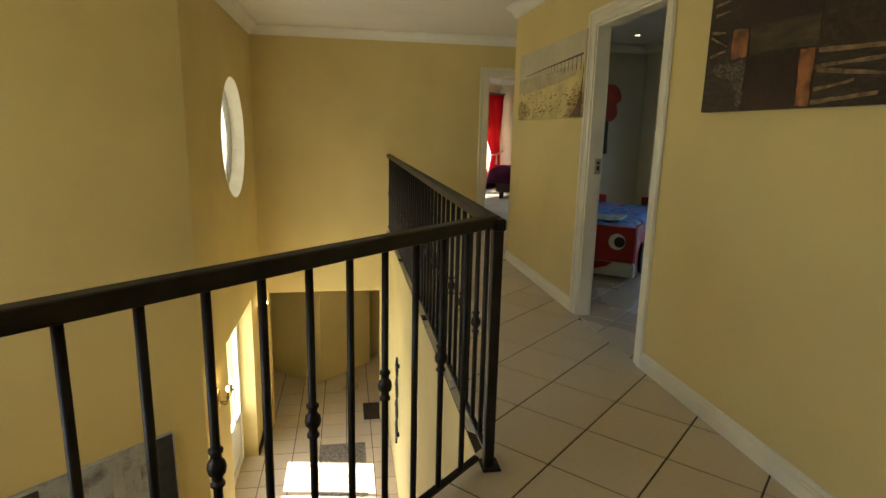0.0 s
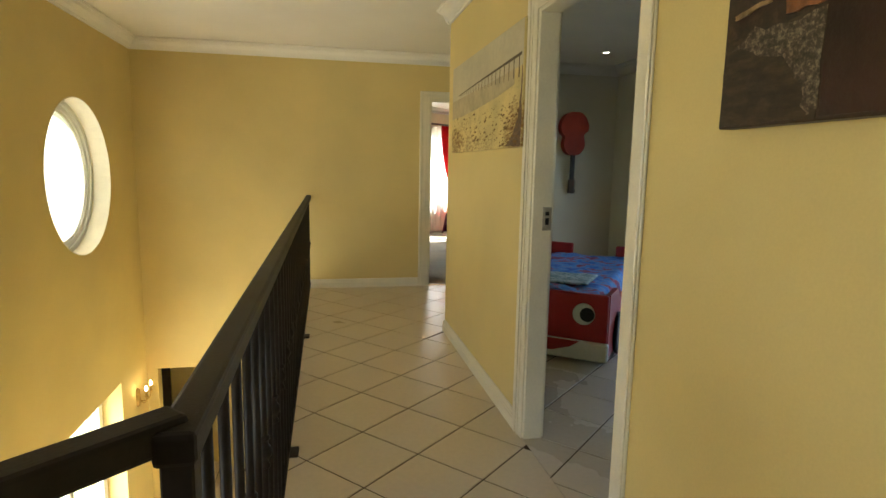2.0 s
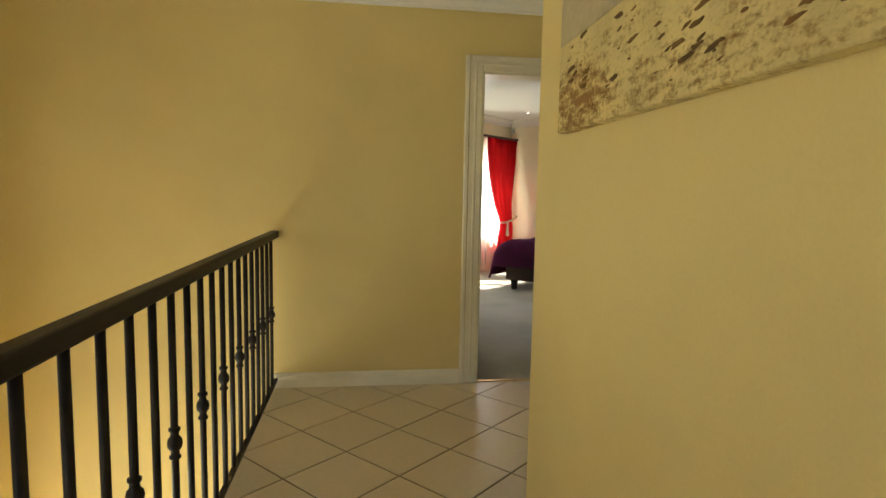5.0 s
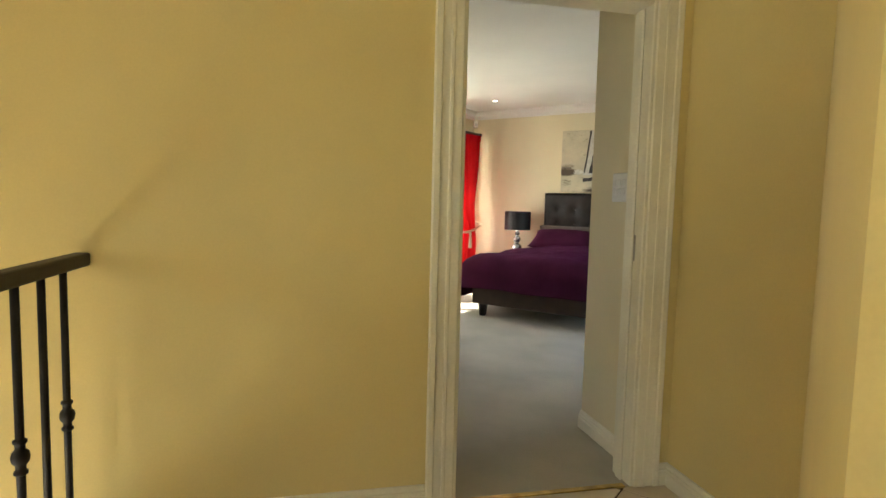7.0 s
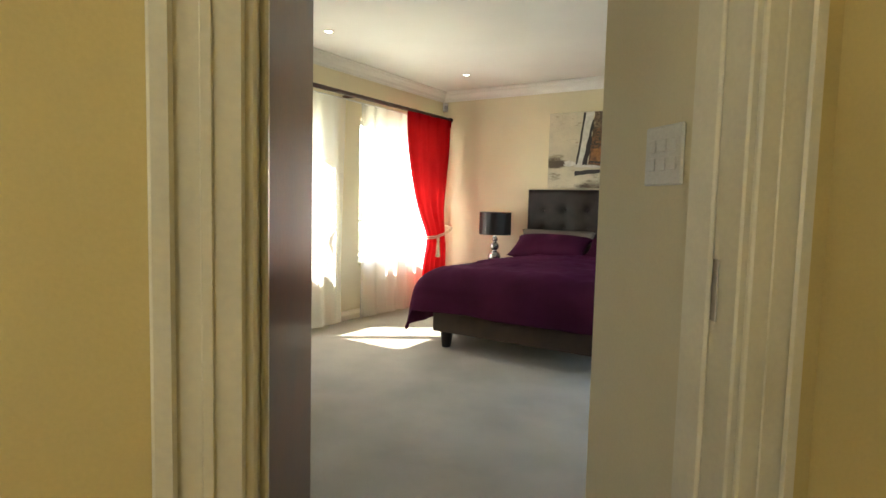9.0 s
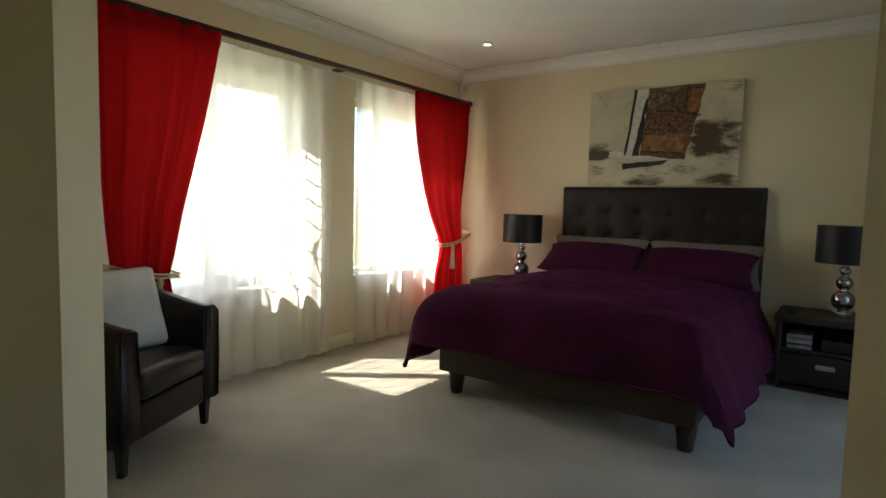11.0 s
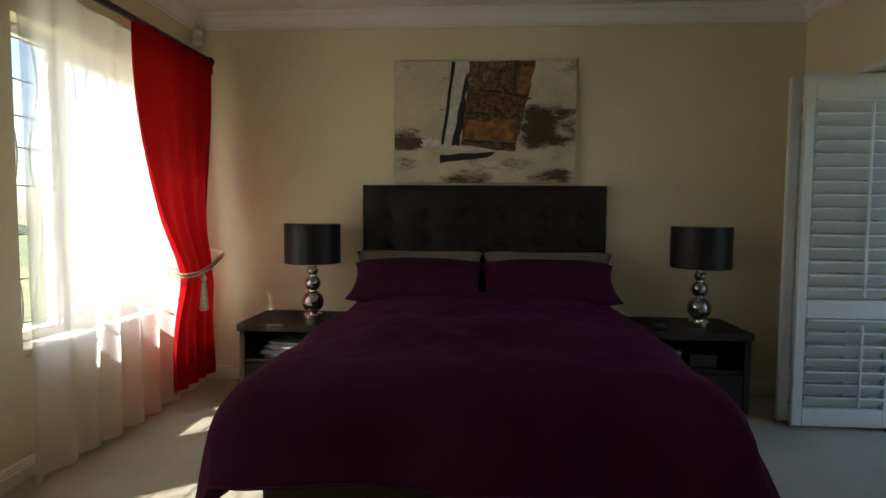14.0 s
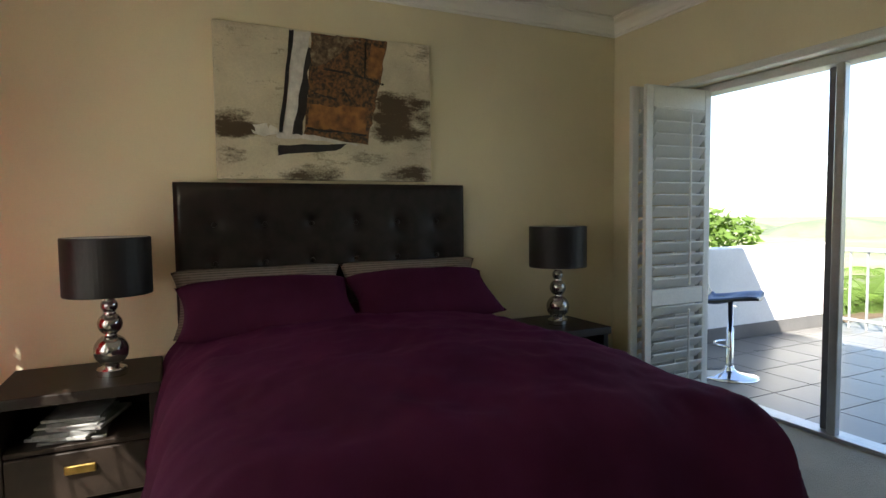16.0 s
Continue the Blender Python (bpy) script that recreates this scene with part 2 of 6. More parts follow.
M_NICKEL = mat("worn nickel plate", (0.42, 0.38, 0.31), 0.45, metal=0.35, vary=0.15, scale=30, fine=90, bump=0.05)
M_BLUE = mat("blue stool leather", (0.05, 0.09, 0.20), 0.4, vary=0.15, scale=10, fine=150, bump=0.2)
M_STOOLSHELL = mat("dark stool shell", (0.03, 0.032, 0.036), 0.35, vary=0.15, scale=10, fine=150, bump=0.1)
M_FROST = cloth_mat("frosted glass", (0.50, 0.49, 0.42), 0.0, (0.34, 0.33, 0.28), 0.6)
M_GLASS = glass_mat("clear window glass")
M_BEDDING = spotted_mat("blue printed bedding", [(0.03, 0.08, 0.36), (0.04, 0.17, 0.55), (0.10, 0.30, 0.62), (0.36, 0.03, 0.05), (0.03, 0.05, 0.22)], 7.0, 0.85)
M_LEAF = cloth_mat("green leaves", (0.11, 0.17, 0.045), 0.0, (0.22, 0.34, 0.06), 0.45, 30.0)
M_BARK = mat("grey-brown bark", (0.14, 0.10, 0.07), 0.9, vary=0.25, scale=9, fine=60, bump=0.6)
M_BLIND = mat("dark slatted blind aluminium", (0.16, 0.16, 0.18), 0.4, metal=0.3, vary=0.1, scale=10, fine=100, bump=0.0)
M_GROUND = mat("dry grass and bush land", (0.19, 0.19, 0.09), 0.95, vary=0.25, scale=0.02, fine=0.35, bump=0.0, tint=(0.09, 0.12, 0.05), fine_vary=0.2)
M_LAWN = mat("lawn", (0.24, 0.28, 0.13), 0.95, vary=0.2, scale=0.6, fine=30, bump=0.4)


# ---- mesh tools ----
def part(name, bm, material, parent=None, label="", m=None, smooth=False):
    me = bpy.data.meshes.new(name)
    bmesh.ops.recalc_face_normals(bm, faces=bm.faces)
    if m is not None:
        bm.transform(m)
    if smooth:
        for f in bm.faces:
            f.smooth = True
    bm.to_mesh(me)
    bm.free()
    me.materials.append(material)
    ob = new(name, me)
    if parent is not None:
        ob.parent = parent
    if label:
        ob["label"] = label
    return ob


def struct(name, bm, material, m=None, label="", category="", smooth=False):
    ob = part(name, bm, material, None, "", m, smooth)
    return tagged(ob, label, category, kind="structure")


def thing(name, label, category, m=None, group="", kind=""):
    ob = new(name)
    ob.empty_display_size = 0.1
    if m is not None:
        ob.matrix_world = m
    return tagged(ob, label, category, group, kind)


def box(bm, x0, y0, z0, x1, y1, z1, bevel=0.0, seg=1, m=None):
    vs = [bm.verts.new(v) for v in ((x0, y0, z0), (x1, y0, z0), (x1, y1, z0), (x0, y1, z0), (x0, y0, z1), (x1, y0, z1), (x1, y1, z1), (x0, y1, z1))]
    fs = [bm.faces.new([vs[i] for i in q]) for q in ((0, 3, 2, 1), (4, 5, 6, 7), (0, 1, 5, 4), (1, 2, 6, 5), (2, 3, 7, 6), (3, 0, 4, 7))]
    if bevel:
        es = {e for f in fs for e in f.edges}
        r = bmesh.ops.bevel(bm, geom=list(es), offset=bevel, segments=seg, affect='EDGES', profile=0.5)
        if m is not None:
            bmesh.ops.transform(bm, matrix=m, verts=list({v for f in r["faces"] for v in f.verts} | {v for f in fs if f.is_valid for v in f.verts}))
    elif m is not None:
        bmesh.ops.transform(bm, matrix=m, verts=vs)
    return bm


def boxed(*a, **k):
    return box(bmesh.new(), *a, **k)


def prism(bm, pts, z0, z1):
    """A slab over an outline in plan."""
    lo = [bm.verts.new((p[0], p[1], z0)) for p in pts]
    hi = [bm.verts.new((p[0], p[1], z1)) for p in pts]
    n = len(pts)
    bm.faces.new(lo[::-1])
    bm.faces.new(hi)
    for i in range(n):
        bm.faces.new((lo[i], lo[(i + 1) % n], hi[(i + 1) % n], hi[i]))
    return bm


def lathe(bm, prof, n=24, at=(0, 0, 0)):
    """Turned body from (radius, height) pairs."""
    rings = []
    for r, z in prof:
        if r < 1e-5:
            rings.append([bm.verts.new((at[0], at[1], at[2] + z))])
        else:
            rings.append([bm.verts.new((at[0] + r * math.cos(2 * math.pi * i / n), at[1] + r * math.sin(2 * math.pi * i / n), at[2] + z)) for i in range(n)])
    for a, b in zip(rings, rings[1:]):
        for i in range(n):
            j = (i + 1) % n
            if len(a) == 1 and len(b) == 1:
                continue
            if len(a) == 1:
                bm.faces.new((a[0], b[i], b[j]))
            elif len(b) == 1:
                bm.faces.new((a[i], a[j], b[0]))
            else:
                bm.faces.new((a[i], a[j], b[j], b[i]))
    return bm


def tube(bm, pts, r, n=8, cap=True):
    """A round bar along a path."""
    pts = [Vector(p) for p in pts]
    rings = []
    side = None
    for i, p in enumerate(pts):
        d = (pts[min(i + 1, len(pts) - 1)] - pts[max(i - 1, 0)]).normalized()
        if side is None or abs(side.dot(d)) > 0.95:
            side = d.orthogonal().normalized()
        side = (side - d * side.dot(d)).normalized()
        up = d.cross(side)
        rr = r[i] if isinstance(r, (list, tuple)) else r
        rings.append([bm.verts.new(p + (side * math.cos(2 * math.pi * k / n) + up * math.sin(2 * math.pi * k / n)) * rr) for k in range(n)])
    for a, b in zip(rings, rings[1:]):
        for i in range(n):
            bm.faces.new((a[i], a[(i + 1) % n], b[(i + 1) % n], b[i]))
    if cap:
        bm.faces.new(rings[0][::-1])
        bm.faces.new(rings[-1])
    return bm


def sheet(fn, nu, nv, thick=0.0):
    """A grid surface from fn(u, v) in 0..1; thick gives it a back."""
    bm = bmesh.new()
    g = [[bm.verts.new(fn(i / nu, j / nv)) for j in range(nv + 1)] for i in range(nu + 1)]
    for i in range(nu):
        for j in range(nv):
            bm.faces.new((g[i][j], g[i + 1][j], g[i + 1][j + 1], g[i][j + 1]))
    if thick:
        bmesh.ops.recalc_face_normals(bm, faces=bm.faces)
        bmesh.ops.solidify(bm, geom=list(bm.faces), thickness=thick)
    return bm


def sweep(bm, a, b, prof):
    """An upright profile of (out, z) pairs along the wall foot a to b; out is to the left of the way from a to b."""
    a, b = Vector((*a, 0)), Vector((*b, 0))
    d = (b - a).normalized()
    o = Vector((-d.y, d.x, 0))
    ra = [bm.verts.new(a + o * p + Vector((0, 0, z))) for p, z in prof]
    rb = [bm.verts.new(b + o * p + Vector((0, 0, z))) for p, z in prof]
    n = len(prof)
    for i in range(n):
        j = (i + 1) % n
        bm.faces.new((ra[i], ra[j], rb[j], rb[i]))
    bm.faces.new(ra)
    bm.faces.new(rb[::-1])
    return bm


BASEPROF = [(0, 0), (0.019, 0), (0.019, 0.055), (0.015, 0.060), (0.015, 0.070), (0.011, 0.074), (0.011, 0.084), (0.006, 0.093), (0, 0.095)]
CEIL_Z = 2.52
CORN = [(0, -0.105), (0.012, -0.105), (0.014, -0.092), (0.024, -0.088), (0.034, -0.060), (0.060, -0.034), (0.086, -0.024), (0.092, -0.012), (0.106, -0.010), (0.106, 0), (0, 0)]


def baseboard(name, a, b):
    return struct(name, sweep(bmesh.new(), a, b, BASEPROF), M_TRIM, label="cream painted stepped timber baseboard along the wall", category="baseboard")


def cornice(name, a, b):
    return struct(name, sweep(bmesh.new(), a, b, [(p, CEIL_Z + z - 0.003) for p, z in CORN]), M_CEIL, label="white moulded plaster cornice under the ceiling", category="cornice")

# ---- structure ----
def g2(s, w):
    v = G(s, w)
    return (v.x, v.y)


U2 = Vector(g2(1, 0))
V2 = Vector(g2(0, 1))


def wall(name, o, d, n, length, t, z0, z1, holes, material, label, category="wall"):
    """A wall from o along d, its body behind the face towards n, with rectangular holes (x0, x1, z0, z1) right through."""
    o, d, n = Vector((*o, 0)), Vector((*d, 0)), Vector((*n, 0))
    xs = sorted({0.0, length, *[h[0] for h in holes], *[h[1] for h in holes]})
    zs = sorted({z0, z1, *[h[2] for h in holes], *[h[3] for h in holes]})

    def solid(i, j):
        if not (0 <= i < len(xs) - 1 and 0 <= j < len(zs) - 1):
            return False
        cx, cz = (xs[i] + xs[i + 1]) / 2, (zs[j] + zs[j + 1]) / 2
        return not any(h[0] < cx < h[1] and h[2] < cz < h[3] for h in holes)

    bm = bmesh.new()
    P = lambda x, y, z: bm.verts.new(o + d * x + n * y + Vector((0, 0, z)))
    for i in range(len(xs) - 1):
        for j in range(len(zs) - 1):
            if not solid(i, j):
                continue
            a, b, c, e = xs[i], xs[i + 1], zs[j], zs[j + 1]
            bm.faces.new((P(a, 0, c), P(b, 0, c), P(b, 0, e), P(a, 0, e)))
            bm.faces.new((P(a, t, c), P(a, t, e), P(b, t, e), P(b, t, c)))
            if not solid(i - 1, j):
                bm.faces.new((P(a, 0, c), P(a, 0, e), P(a, t, e), P(a, t, c)))
            if not solid(i + 1, j):
                bm.faces.new((P(b, 0, c), P(b, t, c), P(b, t, e), P(b, 0, e)))
            if not solid(i, j - 1):
                bm.faces.new((P(a, 0, c), P(a, t, c), P(b, t, c), P(b, 0, c)))
            if not solid(i, j + 1):
                bm.faces.new((P(a, 0, e), P(b, 0, e), P(b, t, e), P(a, t, e)))
    bmesh.ops.remove_doubles(bm, verts=bm.verts, dist=1e-5)
    return struct(name, bm, material, label=label, category=category)


YL = "yellow painted plaster wall of the gallery"
CL = "cream painted plaster wall of the bedroom"
KL = "pale painted plaster wall of the child's room"
LZ = -2.75
uv = lambda v: (v.x, v.y)
wall("wall_gallery", g2(-4, 0.055), U2, V2, 5.95, 0.095, 0, CEIL_Z, [(3.148, 4.05, 0, 2.05)], M_WALL, YL)
# the recess before the bedroom: the wall turns away from the gallery, then runs on to the far wall
DIAG, DIAGN = U2 * 0.6993 + V2 * 0.7149, V2 * 0.6993 - U2 * 0.7149
wall("wall_recess_return", g2(1.95, 0.055), DIAG, DIAGN, 1.65, 0.09, 0, CEIL_Z, [], M_WALL, YL)
wall("wall_recess_side", g2(3.07, 1.20), U2, V2, 0.675, 0.09, 0, CEIL_Z, [], M_WALL, YL)
wall("wall_far", g2(3.745, -3.06), V2, U2, 4.30, 0.14, LZ, CEIL_Z, [(3.28, 4.10, 0, 2.05), (0.404, 1.87, LZ, -0.83)], M_WALL, YL)
wall("wall_stairwell", g2(0.65, -2.76), U2, -V2, 3.095, 0.30, LZ, CEIL_Z, [(1.10, 2.48, 0.50, 1.90), (0.90, 2.35, LZ, -0.69)], M_WALL, "yellow painted double-height stairwell wall")
wall("wall_stairwell_near", g2(0.65, -2.76), (0, -1), (-1, 0), 4.43, 0.15, LZ, CEIL_Z, [], M_WALL, "yellow painted double-height stairwell wall")
# the back wall's opening is unseen, added to bring light onto the gallery
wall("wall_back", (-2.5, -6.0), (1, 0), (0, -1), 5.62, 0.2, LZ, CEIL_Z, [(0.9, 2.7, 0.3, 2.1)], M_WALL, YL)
wall("wall_landing", (2.963, -6.0), (0, 1), (1, 0), 3.31, 0.15, 0, CEIL_Z, [], M_WALL, YL)
wall("wall_lower", g2(-1.66, -1.085), U2, V2, 5.4, 0.1, LZ, -0.30, [], M_WALL, "yellow painted lower hall wall under the gallery")
wall("wall_lower_near", (0.50, -1.95), (0, -1), (1, 0), 4.05, 0.1, LZ, -0.30, [], M_WALL, "yellow painted lower hall wall under the landing")
wall("wall_alcove_left", g2(3.885, -3.1), U2, -V2, 2.4, 0.1, LZ, -0.6, [], M_WALL, "yellow painted alcove wall")
wall("wall_alcove_right", g2(3.885, -0.95), U2, V2, 2.4, 0.1, LZ, -0.6, [], M_WALL, "yellow painted alcove wall")
wall("wall_alcove_end", g2(6.2, -3.1), V2, U2, 2.2, 0.1, LZ, -0.6, [], M_WALL, "yellow painted alcove wall")
struct("wall_alcove_corner", prism(bmesh.new(), [g2(5.75, -3.05), g2(5.08, -2.07), g2(5.85, -1.25), g2(6.15, -2.0)], LZ, -0.62), M_WALL, label="yellow painted wall corner in the alcove", category="wall")
struct("ceiling_alcove", prism(bmesh.new(), [g2(3.885, -3.2), g2(6.3, -3.2), g2(6.3, -0.85), g2(3.885, -0.85)], -0.6, -0.5), M_CEIL, label="white alcove ceiling", category="ceiling")

wall("wall_kids_window", g2(-2.6, 2.46), U2, V2, 6.5, 0.36, 0, CEIL_Z, [(3.2, 5.59, 0.0, 2.09)], M_WALLK, KL)
wall("wall_kids_left", g2(3.8, 1.25), V2, U2, 1.41, 0.1, 0, CEIL_Z, [], M_WALLK, KL)
wall("wall_kids_right", g2(-2.6, 0.150), V2, -U2, 2.525, 0.12, 0, CEIL_Z, [], M_WALLK, KL)

wall("wall_window", (-5.79, 3.69), (0, 1), (-1, 0), 4.64, 0.22, -3.0, CEIL_Z, [(1.03, 2.33, 0.57, 2.02), (2.91, 4.05, 0.57, 2.02)], M_WALLB, CL)
wall("wall_bed", (-5.79, 8.13), (1, 0), (0, 1), 4.35, 0.2, -3.0, CEIL_Z, [], M_WALLB, CL)
wall("wall_balcony_side_end", (-1.74, 3.80), (0, 1), (1, 0), 0.25, 0.1, 0, CEIL_Z, [], M_WALLB, CL)
wall("wall_balcony_side", (-1.74, 4.05), (0, 1), (1, 0), 4.08, 0.3, 0, CEIL_Z, [(0.95, 3.55, 0, 1.97)], M_WALLB, CL)
wall("wall_bedroom_south", (-5.79, 3.97), (1, 0), (0, -1), 1.57, 0.12, 0, CEIL_Z, [], M_WALLB, CL)
wall("wall_bedroom_south_east", (-2.40, 3.88), (1, 0), (0, -1), 0.66, 0.08, 0, CEIL_Z, [], M_WALLB, CL)
wall("wall_passage_left", g2(3.885, -0.20), U2, -V2, 1.70, 0.08, 0, CEIL_Z, [], M_WALLB, "cream painted wall of the bedroom entry")
wall("wall_passage_nib", g2(5.485, 0.06), U2, -V2, 0.26, 0.27, 0, CEIL_Z, [], M_WALLB, "cream painted nib where the entry meets the bedroom")
wall("wall_passage_right", g2(3.885, 1.12), U2, V2, 0.515, 0.10, 0, CEIL_Z, [], M_WALLB, "cream painted wall of the bedroom entry")


def oval_panel(name, s0, s1, z0, z1, cs, cz, rs, rz, w, t):
    """The piece of wall round an oval opening, with its deep reveal."""
    bm = bmesh.new()
    n = 64
    rings = {}
    for depth in (0, 1):
        ell, rec = [], []
        for i in range(n):
            a = 2 * math.pi * (i + 0.5) / n
            c, q = math.cos(a), math.sin(a)
            ell.append(bm.verts.new(G(cs + rs * c, w - t * depth, cz + rz * q)))
            k = min((s1 - cs) / abs(c) if c > 0 else (cs - s0) / abs(c), (z1 - cz) / abs(q) if q > 0 else (cz - z0) / abs(q))
            rec.append(bm.verts.new(G(cs + k * c, w - t * depth, cz + k * q)))
        rings[depth] = (ell, rec)
        for i in range(n):
            j = (i + 1) % n
            bm.faces.new((ell[i], ell[j], rec[j], rec[i]))
    # the four corners of the panel
    for depth in (0, 1):
        ell, rec = rings[depth]
        for cxs, czs in ((s1, z1), (s0, z1), (s0, z0), (s1, z0)):
            cv = bm.verts.new(G(cxs, w - t * depth, czs))
            near = sorted(range(n), key=lambda i: (rec[i].co - cv.co).length)[:2]
            bm.faces.new((cv, rec[near[0]], rec[near[1]]))
    for i in range(n):
        j = (i + 1) % n
        bm.faces.new((rings[0][0][i], rings[0][0][j], rings[1][0][j], rings[1][0][i]))
    return struct(name, bm, M_WALL, label="yellow wall round the round window", category="wall")


OVS, OVZ, OVR, OVH = 2.445, 1.20, 0.612, 0.612
oval_panel("wall_stairwell_oval", 1.75, 3.13, 0.50, 1.90, OVS, OVZ, OVR, OVH, -2.76, 0.30)


def oval_ring(bm, cs, cz, rs, rz, w0, w1, width):
    n = 56
    R = []
    for (dr, w) in ((0, w0), (-width, w0), (-width, w1), (0, w1)):
        R.append([bm.verts.new(G(cs + (rs + dr) * math.cos(2 * math.pi * i / n), w, cz + (rz + dr) * math.sin(2 * math.pi * i / n))) for i in range(n)])
    for a in range(4):
        for i in range(n):
            j = (i + 1) % n
            bm.faces.new((R[a][i], R[a][j], R[(a + 1) % 4][j], R[(a + 1) % 4][i]))
    return bm


win = thing("window_1", "round window with a white stepped frame in a deep reveal", "window", kind="structure")
part("window_frame", oval_ring(bmesh.new(), OVS, OVZ, OVR - 0.002, OVH - 0.002, -2.90, -2.97, 0.045), M_WHITEALU, win)
part("sash", oval_ring(bmesh.new(), OVS, OVZ, OVR - 0.047, OVH - 0.047, -2.915, -2.955, 0.04), M_WHITEALU, win)
part("reveal_lining", oval_ring(bmesh.new(), OVS, OVZ, OVR - 0.001, OVH - 0.001, -2.758, -2.899, 0.006), M_TRIM, win, "cream painted reveal")
part("bead", oval_ring(bmesh.new(), OVS, OVZ, OVR - 0.087, OVH - 0.087, -2.925, -2.945, 0.018), M_WHITEALU, win)
bm = bmesh.new()
bm.faces.new([bm.verts.new(G(OVS + (OVR - 0.09) * math.cos(2 * math.pi * i / 48), -2.935, OVZ + (OVH - 0.09) * math.sin(2 * math.pi * i / 48))) for i in range(48)])
part("pane", bm, M_FROST, win)

# wing out of view, added to shade the lower left of the bedroom window
struct("wall_wing_shade", boxed(-7.60, 4.05, -3.0, -6.012, 4.35, 2.87), M_WHITEWALL, label="unseen white rendered wing wall added to shade the bedroom window", category="wall")

# floors
FLOOR = [(0.47, -1.942), *[g2(*p) for p in ((3.745, -1.10), (3.745, 1.21), (3.06, 1.21), (1.938, 0.062), (1.938, 0.055), (-4, 0.055))], (2.963, -6.0), (0.47, -6.0)]
struct("floor_slab", prism(bmesh.new(), FLOOR, -0.30, -0.014), M_WALL, label="yellow painted edge of the gallery floor slab", category="floor")
floor = struct("floor", prism(bmesh.new(), FLOOR, -0.0135, -0.004), M_GROUT, label="gallery floor of beige ceramic tiles with dark joints", category="floor")
KFLOOR = [g2(*p) for p in ((-2.6, 0.055), (1.89, 0.055), (1.89, 0.09), (3.035, 1.26), (3.8, 1.26), (3.8, 2.68), (-2.6, 2.68))]
struct("floor_slab_kids", prism(bmesh.new(), KFLOOR, -0.30, -0.0145), M_CEIL, label="floor slab of the child's room", category="floor")
floor_k = struct("floor_kids", prism(bmesh.new(), [g2(*p) for p in ((-2.6, 0.056), (1.89, 0.056), (1.89, 0.09), (3.035, 1.26), (3.8, 1.26), (3.8, 2.88), (-2.6, 2.88))], -0.0142, -0.0045), M_GROUT, label="floor of pale grey ceramic tiles in the child's room", category="floor")
CARPET = [(-5.79, 3.97), (-4.22, 3.97), (-4.22, 3.86), g2(5.60, -0.10), g2(5.50, -0.22), g2(3.745, -0.22), g2(3.745, 1.035), g2(3.86, 1.035), g2(3.86, 1.16), g2(4.38, 1.16), (-1.70, 3.75), (-1.70, 4.06), (-1.44, 4.06), (-1.44, 8.13), (-5.79, 8.13)]
struct("floor_bedroom", prism(bmesh.new(), CARPET, -0.28, 0.002), M_CARPET, label="beige cut-pile bedroom carpet", category="carpet")
LOW = [g2(0.65, -2.76), (-2.357, -6.0), (0.5, -6.0), (0.5, -1.95), *[g2(*p) for p in ((3.745, -1.085), (3.745, -0.95), (6.2, -0.95), (6.2, -3.1), (3.745, -3.1), (3.745, -2.76))]]
floor_l = struct("floor_lower", prism(bmesh.new(), [g2(0.2, -3.4), (-2.6, -6.1), (0.6, -6.1), (0.6, -1.9), *[g2(*p) for p in ((3.7, -0.9), (6.3, -0.9), (6.3, -3.4))]], LZ - 0.25, LZ - 0.004), M_GROUT, label="lower hall floor of beige tiles", category="floor")

# ceilings
CE = dict(label="white painted plaster ceiling", category="ceiling")
struct("ceiling_gallery", prism(bmesh.new(), [(-2.55, -6.1), (3.05, -6.1), (3.05, -2.6), g2(1.925, 0.10), g2(3.045, 1.235), g2(3.815, 1.235), g2(3.815, -3.0), g2(0.55, -3.0)], CEIL_Z, 2.64), M_CEIL, **CE)
struct("ceiling_kids", prism(bmesh.new(), [g2(*p) for p in ((-2.68, 0.102), (1.90, 0.102), (3.03, 1.24), (3.86, 1.24), (3.86, 2.85), (-2.68, 2.85))], CEIL_Z, 2.64), M_CEIL, **CE)
struct("ceiling_bedroom", prism(bmesh.new(), [(-5.95, 3.86), (-4.25, 3.86), g2(5.62, -0.10), g2(5.52, -0.24), g2(3.818, -0.24), g2(3.818, 1.17), (-2.30, 3.80), (-1.70, 3.74), (-1.70, 4.0), (-1.5, 4.0), (-1.5, 8.28), (-5.95, 8.28)], CEIL_Z, 2.64), M_CEIL, **CE)

# cornices and baseboards: the room lies to the left of the way from a to b
def runs(fn, stem, pairs):
    for i, (a, b) in enumerate(pairs):
        fn(f"{stem}_{i + 1}", a, b)


runs(cornice, "cornice", [
    (g2(-4, 0.055), g2(1.99, 0.055)), (g2(1.922, 0.026), g2(3.07, 1.20)), (g2(3.07, 1.20), g2(3.745, 1.20)), (g2(3.745, 1.20), g2(3.745, -2.76)), (g2(3.745, -2.76), g2(0.65, -2.76)),
    (g2(0.65, -2.76), (-2.357, -6.0)), ((-2.357, -6.0), (2.963, -6.0)), ((2.963, -6.0), (2.963, -2.69)),
    ((-5.79, 8.13), (-5.79, 3.97)), ((-1.74, 8.13), (-5.79, 8.13)), ((-1.74, 3.88), (-1.74, 8.13)), ((-5.79, 3.97), (-4.22, 3.97)), ((-2.36, 3.88), (-1.74, 3.88)),
    (g2(3.8, 2.46), g2(3.8, 1.29)), (g2(-2.6, 2.46), g2(3.8, 2.46)), (g2(3.8, 1.29), g2(3.02, 1.29)), (g2(3.02, 1.277), g2(1.886, 0.118))])
